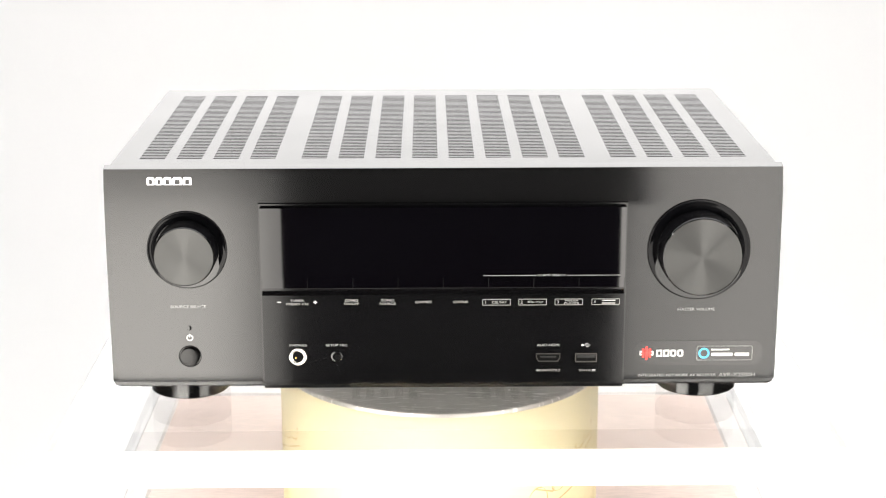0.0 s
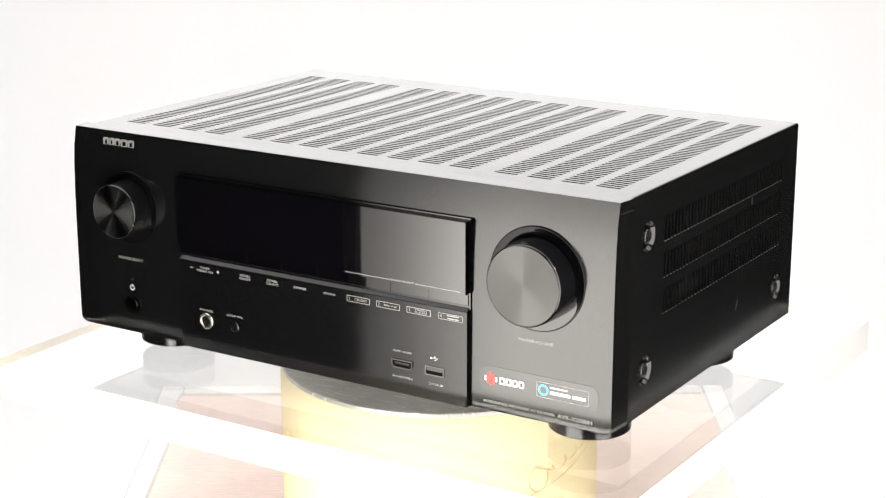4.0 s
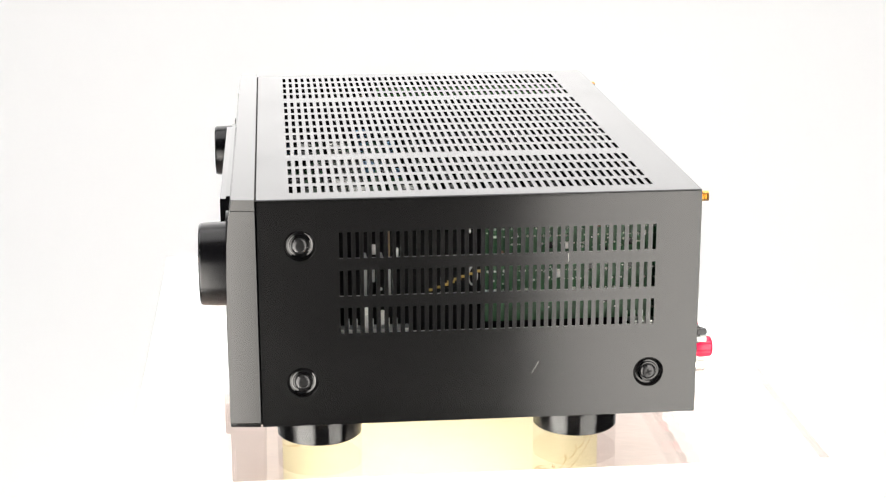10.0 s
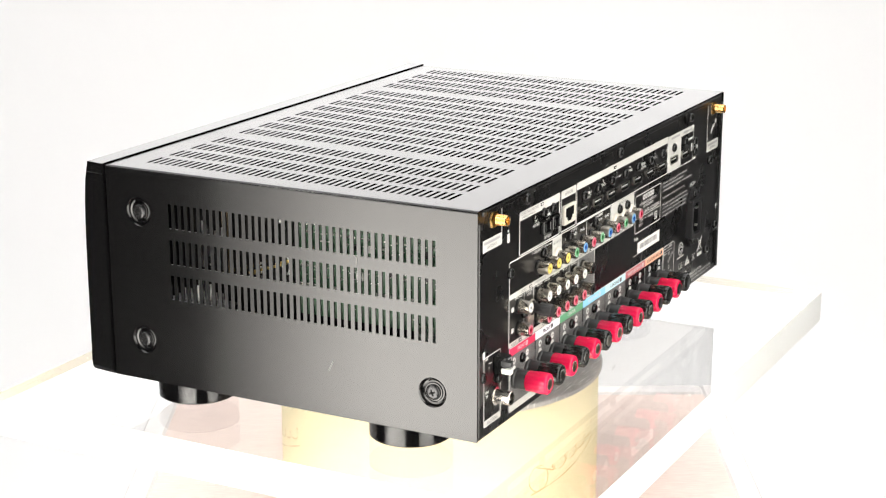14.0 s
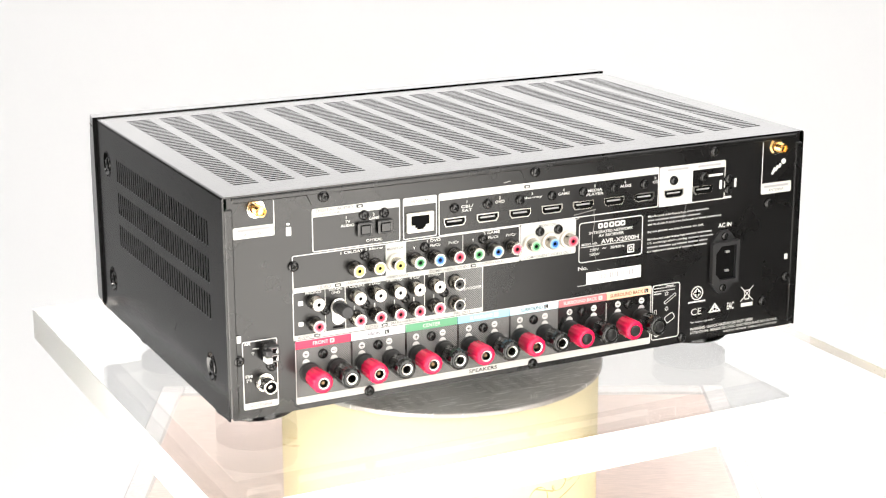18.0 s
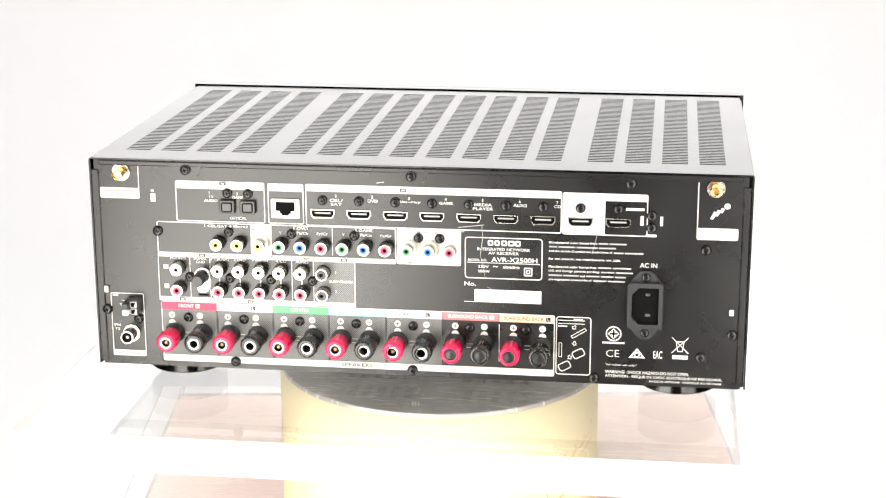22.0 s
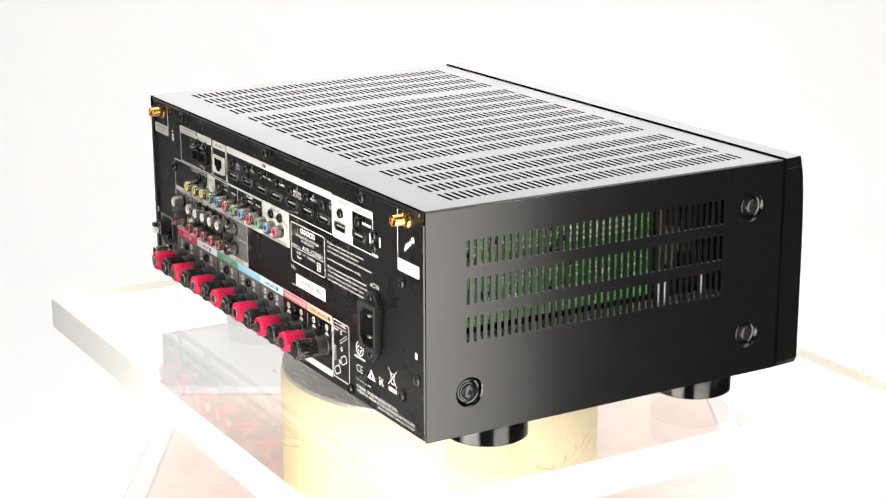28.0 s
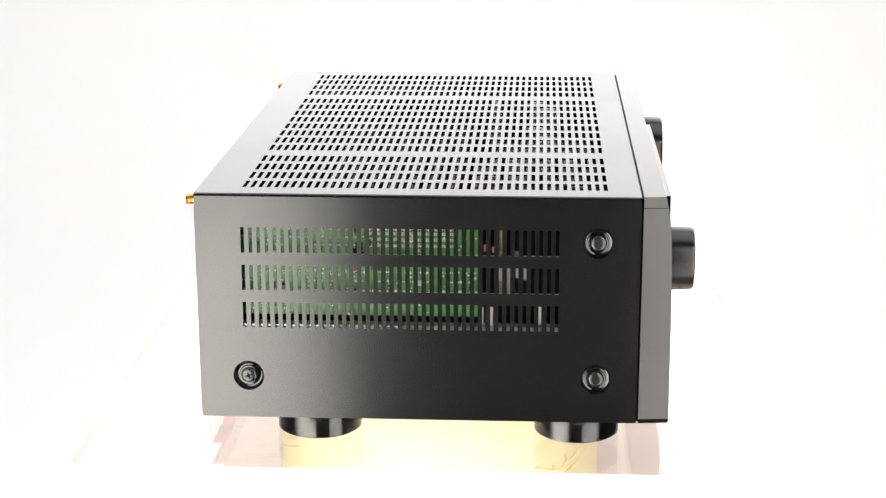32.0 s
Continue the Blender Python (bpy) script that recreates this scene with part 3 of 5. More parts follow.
def spun(x, z):
    """Spun metal: fine circular scratches that give a fan of light."""
    m, nodes, links, b = material("spun_metal_face")
    b.inputs["Base Color"].default_value = (0.058, 0.058, 0.057, 1)
    b.inputs["Metallic"].default_value = 1.0
    b.inputs["Roughness"].default_value = 0.376
    b.inputs["Anisotropic"].default_value = 1.0
    co = nodes.new("ShaderNodeTexCoord")
    sub = nodes.new("ShaderNodeVectorMath")
    sub.operation = "SUBTRACT"
    sub.inputs[1].default_value = (x, 0, z)
    links.new(co.outputs["Object"], sub.inputs[0])
    flat = nodes.new("ShaderNodeVectorMath")
    flat.operation = "MULTIPLY"
    flat.inputs[1].default_value = (1, 0, 1)
    links.new(sub.outputs["Vector"], flat.inputs[0])
    nrm = nodes.new("ShaderNodeVectorMath")
    nrm.operation = "NORMALIZE"
    links.new(flat.outputs["Vector"], nrm.inputs[0])
    tr = nodes.new("ShaderNodeVectorTransform")
    tr.vector_type, tr.convert_from, tr.convert_to = "VECTOR", "OBJECT", "WORLD"
    links.new(nrm.outputs["Vector"], tr.inputs["Vector"])
    links.new(tr.outputs["Vector"], b.inputs["Tangent"])
    return m


def build_feet(rec):
    for x in (-0.1745, 0.1745):
        for y in (-0.0965, 0.0695):
            part("foot", lathe(bms(), [(0, 0.0), (0.0262, 0.0), (0.0270, 0.0008), (0.0272, 0.0090), (0.0272, 0.0200), (0, 0.0206)], (x, y, 0), "z", 48), GLOSS, rec, "round gloss black foot", smooth=35)


def build_chassis(rec):
    part("base_plate", box(bms(), -0.2130, 0.2130, SEAM_Y + 0.001, BACK_Y - 0.002, BASE_Z + 0.0006, BASE_Z + 0.0018), ZINC, rec, "bare zinc-plated steel bottom plate")
    for sx in (-1, 1):
        for i in range(5):
            for y0 in (-0.030, 0.010):
                x0 = sx * (0.022 + 0.0105 * i)
                part("bottom_vent", box(bms(), x0 - 0.003, x0 + 0.003, y0, y0 + 0.022, BASE_Z + 0.0003, BASE_Z + 0.0005), HOLE_BLACK, rec)
    # black box added behind the front seam to keep it dark
    part("seam_backing", box(bms(), -0.2155, 0.2155, SEAM_Y - 0.0015, SEAM_Y + 0.0030, BASE_Z + 0.001, TOP_Z - 0.0008), HOLE_BLACK, rec)
    # Dark plates added inside to stop light showing through the slots.
    for s in (-1, 1):
        part("light_stop", box(bms(), min(s * 0.1880, s * 0.1890), max(s * 0.1880, s * 0.1890), SEAM_Y + 0.004, BACK_Y - 0.003, BASE_Z + 0.001, 0.1500), DARK, rec)
    part("rear_panel", box(bms(), -0.2140, 0.2140, BACK_Y - 0.0015, BACK_Y, BASE_Z, TOP_Z - 0.0015), REAR, rec, "matte black steel rear panel")


def build_receiver():
    rec = thing("av_receiver", "black home cinema receiver with slotted cover, standing on glass", "receiver")
    build_chassis(rec)
    build_cover(rec)
    build_front(rec)
    build_knob(rec, -0.1655, 0.1125, 0.0260, 0.0198, -0.1680, "small black source knob")
    build_knob(rec, 0.1645, 0.1110, 0.0336, 0.0263, -0.1690, "large black volume knob")
    build_feet(rec)
    build_front_details(rec)
    build_rear(rec)
    build_inside(rec)
    build_marks(rec)
    return rec


# ---- printing ----
def lettering(parent, words, x, z, high, y, rear=False, mat=None, wide=0.0, align="CENTER", bold=0.0, name="lettering"):
    """Flat printed words, high metres tall, on the plane y; rear ones face the back."""
    cu = bpy.data.curves.new(name, "FONT")
    cu.body, cu.align_x, cu.size, cu.resolution_u, cu.offset = words, "CENTER", 1.0, 3, bold
    tmp = bpy.data.objects.new(name, cu)
    mesh = bpy.data.meshes.new_from_object(tmp)
    bpy.data.objects.remove(tmp)
    bpy.data.curves.remove(cu)
    n = len(mesh.vertices)
    co = np.empty(n * 3)
    mesh.vertices.foreach_get("co", co)
    co = co.reshape(n, 3)
    lo, hi = co.min(0), co.max(0)
    sy = high / (hi[1] - lo[1])
    sx = wide / (hi[0] - lo[0]) if wide else sy
    anchor = {"CENTER": (lo[0] + hi[0]) / 2, "LEFT": lo[0], "RIGHT": hi[0]}[align]
    u, v = (co[:, 0] - anchor) * sx, (co[:, 1] - (lo[1] + hi[1]) / 2) * sy
    out = np.stack([x - u if rear else x + u, np.full(n, y), z + v], 1)
    mesh.vertices.foreach_set("co", out.ravel())
    mesh.materials.append(mat or PRINT)
    mesh.update()
    ob = new(name, mesh)
    ob.parent = parent
    return ob


def patch(parent, x0, x1, z0, z1, y, mat=None, name="printed_patch", r=0.0, rear=True, label=""):
    """A flat printed patch, 0.1 mm proud of the plane y."""
    t = 0.0001 if rear else -0.0001
    x0, x1 = min(x0, x1), max(x0, x1)
    pts = round_rect(x0, x1, z0, z1, r, 3) if r else [(x0, z0), (x1, z0), (x1, z1), (x0, z1)]
    return part(name, outline_prism(bms(), pts, y, y + t), mat or PRINT, parent, label)


def outline(parent, x0, x1, z0, z1, y, mat=None, w=0.0006, r=0.0012, rear=True, name="printed_frame"):
    x0, x1 = min(x0, x1), max(x0, x1)
    t = 0.0001 if rear else -0.0001
    return part(name, ring_prism(bms(), round_rect(x0, x1, z0, z1, r, 3), round_rect(x0 + w, x1 - w, z0 + w, z1 - w, max(r - w, 0.0002), 3), y, y + t), mat or PRINT, parent)


def disc_print(parent, x, z, r, y, mat=None, name="printed_disc", rear=True, half=False, hole=0.0):
    t = 0.0001 if rear else -0.0001
    n = 20
    pts = [(x + r * math.cos(2 * math.pi * i / n), z + r * math.sin(2 * math.pi * i / n)) for i in range(n)]
    if half:
        pts = [(x + r * math.cos(math.pi * i / 10), z + r * math.sin(math.pi * i / 10)) for i in range(11)]
    if hole:
        return part(name, ring_prism(bms(), pts, [(x + (a - x) * hole, z + (b - z) * hole) for a, b in pts], y, y + t), mat or PRINT, parent)
    return part(name, outline_prism(bms(), pts, y, y + t), mat or PRINT, parent)


# ---- small front parts ----
RED = surface("red_print", (0.75, 0.05, 0.04), 0.5)
BLUE = surface("blue_print", (0.08, 0.45, 0.80), 0.5)
LOGO = surface("dull_chrome", (0.50, 0.50, 0.50), 0.28, metal=0.55)
STICKER = surface("clear_sticker", (0.010, 0.0095, 0.0095), 0.20)
# Near-black sheets of this stand in for the shade inside openings.
HOLE = surface("black_socket_hole", (0.004, 0.004, 0.004), 0.8, spec=0.05)


DULL = surface("dull_socket_shell", (0.10, 0.095, 0.09), 0.35, metal=1.0)


def hdmi_socket(parent, x, z, y, rear=True, w=0.0158, h=0.0056, name="hdmi_socket"):
    """A socket with a metal shell that narrows at the bottom, and a dark tongue."""
    s = 1 if rear else -1
    shape = lambda a, b, c: [(x - a, z + b), (x + a, z + b), (x + a, z - b * 0.15), (x + a * 0.80, z - b), (x - a * 0.80, z - b), (x - a, z - b * 0.15)]
    sock = part(name, ring_prism(bms(), shape(w / 2, h / 2, 0), shape(w / 2 - 0.00045, h / 2 - 0.00045, 0), y - s * 0.004, y + s * 0.0010), SILVER if rear else DULL, parent)
    part("socket_hole", outline_prism(bms(), shape(w / 2 - 0.0004, h / 2 - 0.0004, 0), y + s * 0.00012, y + s * 0.00022), HOLE, sock)
    part("tongue", box(bms(), x - w * 0.33, x + w * 0.33, min(y, y + s * 0.0004), max(y, y + s * 0.0004), z - 0.0001, z + 0.0009), PRINT_GREY if rear else BLACK, sock)
    return sock


def build_front_details(rec):
    ink = lambda *a, **k: lettering(*a, mat=INK, **k)
    # key names
    y = -0.1553
    for words, x, z, wide in (("TUNER", -0.0952, 0.0793, 0.0088), ("PRESET CH", -0.0952, 0.0770, 0.0140), ("ZONE2", -0.0601, 0.0793, 0.0088), ("ON/OFF", -0.0601, 0.0770, 0.0096),
                              ("ZONE2", -0.0367, 0.0793, 0.0088), ("SOURCE", -0.0367, 0.0770, 0.0104), ("DIMMER", -0.0133, 0.0780, 0.0106), ("STATUS", 0.0105, 0.0779, 0.0098)):
        ink(rec, words, x, z, 0.0015, y, wide=wide)
    part("minus_mark", box(bms(), -0.1082, -0.1056, y - 0.0001, y, 0.0781, 0.0785), PRINT, rec)
    part("plus_mark", box(box(bms(), -0.0847, -0.0823, y - 0.0001, y, 0.0780, 0.0784), -0.0837, -0.0833, y - 0.00012, y, 0.0770, 0.0794), PRINT, rec)
    for k, (x, words) in enumerate(((0.0340, "CBL/SAT"), (0.0574, "Blu-ray"), (0.0809, "MEDIA\nPLAYER"), (0.1048, ""))):
        outline(rec, x - 0.0092, x + 0.0090, 0.0755, 0.0797, y, mat=INK, w=0.0003, r=0.0005, rear=False)
        ink(rec, str(k + 1), x - 0.0072, 0.0776, 0.0020, y)
        if words:
            ink(rec, words, x + 0.0018, 0.0776, 0.0028 if "\n" in words else 0.0017, y, wide=0.0098)
        else:
            for zz in (0.0785, 0.0767):
                patch(rec, x - 0.0025, x + 0.0062, zz - 0.00035, zz + 0.00035, y, INK, rear=False, name="printed_bar")
    yq = -0.1569
    ink(rec, "QUICK SELECT", 0.0693, 0.0961, 0.0015, yq, wide=0.0182)
    patch(rec, 0.0251, 0.0592, 0.0959, 0.0962, yq, mat=INK, rear=False, name="printed_line")
    patch(rec, 0.0794, 0.1135, 0.0959, 0.0962, yq, mat=INK, rear=False, name="printed_line")
    for words, x, z, wide in (("PHONES", -0.0953, 0.0488, 0.0112), ("SETUP MIC", -0.0702, 0.0488, 0.0138), ("AUX1-HDMI", 0.0678, 0.0482, 0.0144), ("4K/HDCP2.2", 0.0680, 0.0308, 0.0158), ("5V/1A", 0.0922, 0.0306, 0.0078)):
        ink(rec, words, x, z, 0.0015, y, wide=wide)
    for dz in (-0.0004, 0.0004):
        patch(rec, 0.0968, 0.0990, 0.0306 + dz - 0.00015, 0.0306 + dz + 0.00015, y, rear=False, name="direct_current_mark")
    # trident mark over the socket
    patch(rec, 0.0902, 0.0952, 0.0479, 0.0482, y, rear=False, name="usb_mark")
    disc_print(rec, 0.0902, 0.04805, 0.0007, y, rear=False, name="usb_mark")
    patch(rec, 0.0922, 0.0938, 0.0490, 0.0493, y, rear=False, name="usb_mark")
    patch(rec, 0.0926, 0.0942, 0.0468, 0.0471, y, rear=False, name="usb_mark")

    # sockets
    ph = part("headphone_socket", lathe(bms(), [(0.0060, 0.0), (0.0060, 0.0006), (0.0056, 0.0011), (0.0046, 0.0012), (0.0038, 0.0008), (0.0036, -0.003)], (-0.0954, -0.1552, 0.0411), "-y", 32), SILVER, rec, "nickel headphone socket ring", smooth=40)
    part("socket_hole", lathe(bms(), [(0.0037, 0.0003), (0.0, 0.0003)], (-0.0954, -0.1552, 0.0411), "-y", 24), HOLE, ph)
    part("socket_contact", box(bms(), -0.0972, -0.0966, -0.1557, -0.1553, 0.0398, 0.0410), GOLD, ph)
    mic = part("mic_socket", lathe(bms(), [(0.0038, 0.0), (0.0038, 0.0006), (0.0033, 0.0009), (0.0022, 0.0008), (0.0020, -0.002)], (-0.0703, -0.1552, 0.0410), "-y", 28), GLOSS, rec, smooth=40)
    part("socket_hole", lathe(bms(), [(0.0021, 0.0003), (0.0, 0.0003)], (-0.0703, -0.1552, 0.0410), "-y", 20), HOLE, mic)
    hdmi_socket(rec, 0.0679, 0.0397, -0.1552, rear=False)
    usb = part("usb_socket", ring_prism(bms(), round_rect(0.0856, 0.0998, 0.0364, 0.0424, 0.0004, 2), round_rect(0.0862, 0.0992, 0.0370, 0.0418, 0.0003, 2), -0.1512, -0.1558), DULL, rec)
    part("socket_hole", box(bms(), 0.0861, 0.0993, -0.15535, -0.1552, 0.0369, 0.0419), HOLE, usb)
    part("tongue", box(bms(), 0.0868, 0.0986, -0.1556, -0.1552, 0.0394, 0.0414), BLACK, usb)

    # side names, power key, lamp
    yb = lambda z: profile_y(z) - 0.00008
    ink(rec, "SOURCE SELECT", -0.1662, 0.0746, 0.0019, yb(0.0746), wide=0.0232)
    ink(rec, "MASTER VOLUME", 0.1643, 0.0711, 0.0019, yb(0.0711), wide=0.0242)
    part("standby_lamp", lathe(bms(), [(0.0016, 0.0), (0.0016, 0.0003), (0.0012, 0.0005), (0.0, 0.0005)], (-0.1662, profile_y(0.06), 0.0600), "-y", 20), GLOSS, rec, smooth=50)
    part("power_ring", lathe(bms(), [(0.0074, -0.001), (0.0074, 0.0003), (0.0070, 0.0004), (0.0066, -0.0008), (0.0, -0.0008)], (-0.1663, profile_y(0.04), 0.0406), "-y", 40), HOLE, rec, smooth=50)
    key = part("power_button", lathe(bms(), [(0.0064, -0.0008), (0.0064, 0.0020), (0.0060, 0.0027), (0.0053, 0.0029), (0.0, 0.0024)], (-0.1663, profile_y(0.04), 0.0406), "-y", 40), KNOB, rec, "round dished black power button", smooth=40)
    mark = disc_print(rec, -0.1661, 0.0533, 0.0021, yb(0.0533), rear=False, name="power_mark", hole=0.72)
    patch(rec, -0.16635, -0.16585, 0.0536, 0.0560, yb(0.0533) - 0.00012, rear=False, name="power_mark")

    # maker's mark as five plain blocks
    for i, (x0, x1) in enumerate(((-0.1898, -0.1848), (-0.1842, -0.1797), (-0.1792, -0.1739), (-0.1733, -0.1672), (-0.1667, -0.1612))):
        zz = 0.1570
        bm = ring_prism(bms(), round_rect(x0, x1, zz - 0.0030, zz + 0.0030, 0.0014, 3), round_rect(x0 + 0.0014, x1 - 0.0014, zz - 0.0016, zz + 0.0016, 0.0006, 3), profile_y(zz) - 0.0004, profile_y(zz) + 0.0010)
        part("logo_block", bm, LOGO, rec)

    # sticker strip with two marks
    ys = profile_y(0.041) - 0.0001
    patch(rec, 0.1245, 0.2087, 0.0327, 0.0496, ys + 0.00005, STICKER, "sticker", 0.0060, rear=False, label="smoky clear sticker strip with two logos")
    yl = ys - 0.0001
    for dx, hh, m in ((-0.0038, 0.0016, PRINT), (-0.0022, 0.0032, RED), (0.0, 0.0046, RED), (0.0022, 0.0032, RED), (0.0038, 0.0016, PRINT)):
        patch(rec, 0.1327 + dx - 0.0008, 0.1327 + dx + 0.0008, 0.0411 - hh, 0.0411 + hh, yl, m, "sticker_mark", 0.0006, rear=False)
    patch(rec, 0.1290, 0.1364, 0.0406, 0.0416, yl - 0.0001, RED, "sticker_mark", rear=False)
    for i in range(4):
        x0 = 0.1390 + i * 0.0046
        outline(rec, x0, x0 + 0.0040, 0.0387, 0.0434, yl, w=0.0011, r=0.0012 if i > 1 else 0.0003, rear=False, name="sticker_mark")
    outline(rec, 0.1657, 0.2022, 0.0360, 0.0459, yl, INK, w=0.00025, r=0.0012, rear=False)
    disc_print(rec, 0.1704, 0.0409, 0.0037, yl, BLUE, "sticker_mark", rear=False, hole=0.66)
    patch(rec, 0.1752, 0.1870, 0.0429, 0.0438, yl, name="printed_bar", rear=False)
    for x0, x1 in ((0.1752, 0.1893), (0.1906, 0.2001)):
        patch(rec, x0, x1, 0.0390, 0.0411, yl, name="printed_bar", rear=False, r=0.0005)
    zt = 0.0258
    ink(rec, "INTEGRATED NETWORK AV RECEIVER", 0.1275, zt, 0.0018, yb(zt), wide=0.0512, align="LEFT")
    ink(rec, "AVR-X2500H", 0.1806, zt + 0.0001, 0.0026, yb(zt), wide=0.0240, align="LEFT")


# ---- the rear ----
# Socket faces paler than their inner rings, to paint strong light on them.
YEL = surface("yellow_plastic", (0.72, 0.57, 0.14), 0.35)
GRN = surface("green_plastic", (0.26, 0.50, 0.32), 0.35)
BLU = surface("blue_plastic", (0.20, 0.41, 0.64), 0.35)
RDP = surface("red_socket_plastic", (0.62, 0.17, 0.23), 0.35)
DEEP_GREEN = surface("deep_green_plastic", (0.02, 0.20, 0.05), 0.4)
DEEP_BLUE = surface("deep_blue_plastic", (0.01, 0.10, 0.40), 0.4)
DEEP_RED = surface("deep_red_plastic", (0.40, 0.01, 0.04), 0.4)
WHT = surface("white_plastic", (0.70, 0.70, 0.67), 0.35)
POST_RED = surface("clear_red_plastic", (0.64, 0.008, 0.060), 0.20, spec=0.4)
# Pin brass darkened in colour to match the shaded inside of the cap.
BRASS = surface("darkened_brass", (0.14, 0.09, 0.05), 0.3, metal=1.0)
POST_BASE = surface("matte_post_base", (0.018, 0.018, 0.019), 0.42)
POST_BLACK = surface("post_black_plastic", (0.008, 0.008, 0.008), 0.14)


def halftone():
    """Grey print made of fine dots, set on the slant."""
    m, nodes, links, b = material("grey_halftone_print")
    b.inputs["Roughness"].default_value = 0.45
    co = nodes.new("ShaderNodeTexCoord")
    mp = nodes.new("ShaderNodeMapping")
    mp.inputs["Scale"].default_value = (1, 0, 1)
    links.new(co.outputs["Object"], mp.inputs["Vector"])
    ch = nodes.new("ShaderNodeTexChecker")
    ch.inputs["Scale"].default_value = 1350
    ch.inputs["Color1"].default_value, ch.inputs["Color2"].default_value = (0.05, 0.05, 0.05, 1), (0.20, 0.20, 0.195, 1)
    links.new(mp.outputs["Vector"], ch.inputs["Vector"])
    links.new(ch.outputs["Color"], b.inputs["Base Color"])
    return m


HATCH = halftone()


TINNED = surface("dull_tinned_steel", (0.72, 0.69, 0.62), 0.45, metal=0.35)
BAND_INK = surface("dark_band_lettering", (0.13, 0.13, 0.13), 0.5)
RCA_SHELL = surface("dark_nickel_shell", (0.46, 0.43, 0.38), 0.26, metal=1.0, rough_vary=0.06)


def rca(rec, x, z, colour, inner, pale=False):
    y = BACK_Y
    base = part("rca_socket", lathe(bms(), [(0.0043, 0.0012), (0.0043, 0.0018), (0.0042, 0.0078), (0.0040, 0.0084), (0.0033, 0.0084), (0.0033, 0.0070)], (x, y, z), "y", 28), RCA_SHELL, rec, smooth=35)
    part("insulator", lathe(bms(), [(0.0033, 0.0060), (0.0033, 0.0082), (0.0031, 0.0086), (0.0020, 0.0086)], (x, y, z), "y", 28), colour, base, smooth=35)
    part("inner_ring", lathe(bms(), [(0.0022, 0.0087), (0.0013, 0.0086), (0.0012, 0.0070)], (x, y, z), "y", 20), inner, base, smooth=35)
    part("socket_hole", lathe(bms(), [(0.0013, 0.0080), (0.0, 0.0080)], (x, y, z), "y", 16), HOLE, base)
    part("socket_collar", lathe(bms(), [(0.0060, 0.0), (0.0060, 0.0016), (0.0055, 0.0022), (0.0041, 0.0024)] if pale else [(0.0049, 0.0), (0.0049, 0.0008), (0.0046, 0.0014), (0.0041, 0.0016)], (x, y, z), "y", 28), TINNED if pale else BLACK, base, smooth=35)
    return base


def binding_post(rec, x, z, cap, plug):
    """A screw-down terminal: a plain black foot, a fluted cap, and a plated tube or a plug in its end."""
    at = (x, BACK_Y, z)
    p = part("binding_post", lathe(bms(), [(0.0068, 0.0), (0.0068, 0.0016), (0.0063, 0.0022), (0.0063, 0.0084), (0.0058, 0.0092), (0.0050, 0.0094)], at, "y", 36), POST_BASE, rec, "screw-down loudspeaker terminal", smooth=35)
    part("post_cap", lathe(bms(), [(0.0052, 0.0088), (0.0062, 0.0090), (0.0066, 0.0096), (0.0066, 0.0150), (0.0069, 0.0160), (0.0069, 0.0222), (0.0066, 0.0232), (0.0058, 0.0238), (0.0046, 0.0239), (0.0036, 0.0236)], at, "y", 84, 14, 0.0004), cap, p, smooth=50)
    if plug:
        part("plug", lathe(bms(), [(0.0040, 0.0232), (0.0040, 0.0242), (0.0034, 0.0246), (0.0030, 0.0243), (0.0012, 0.0243), (0.0, 0.0246)], at, "y", 24), BLACK, p, smooth=35)
    else:
        part("post_ring", lathe(bms(), [(0.0037, 0.0234), (0.0036, 0.0240), (0.0029, 0.0239), (0.0028, 0.0150)], at, "y", 28), SILVER, p, "plated tube", smooth=35)
        part("socket_hole", lathe(bms(), [(0.0029, 0.0180), (0.0, 0.0180)], at, "y", 16), HOLE, p)
        if cap is POST_RED:
            part("post_pin", lathe(bms(), [(0.0016, 0.0180), (0.0016, 0.0222), (0.0010, 0.0228), (0.0, 0.0228)], (x, BACK_Y, z + 0.0002), "y", 16), BRASS, p, smooth=40)


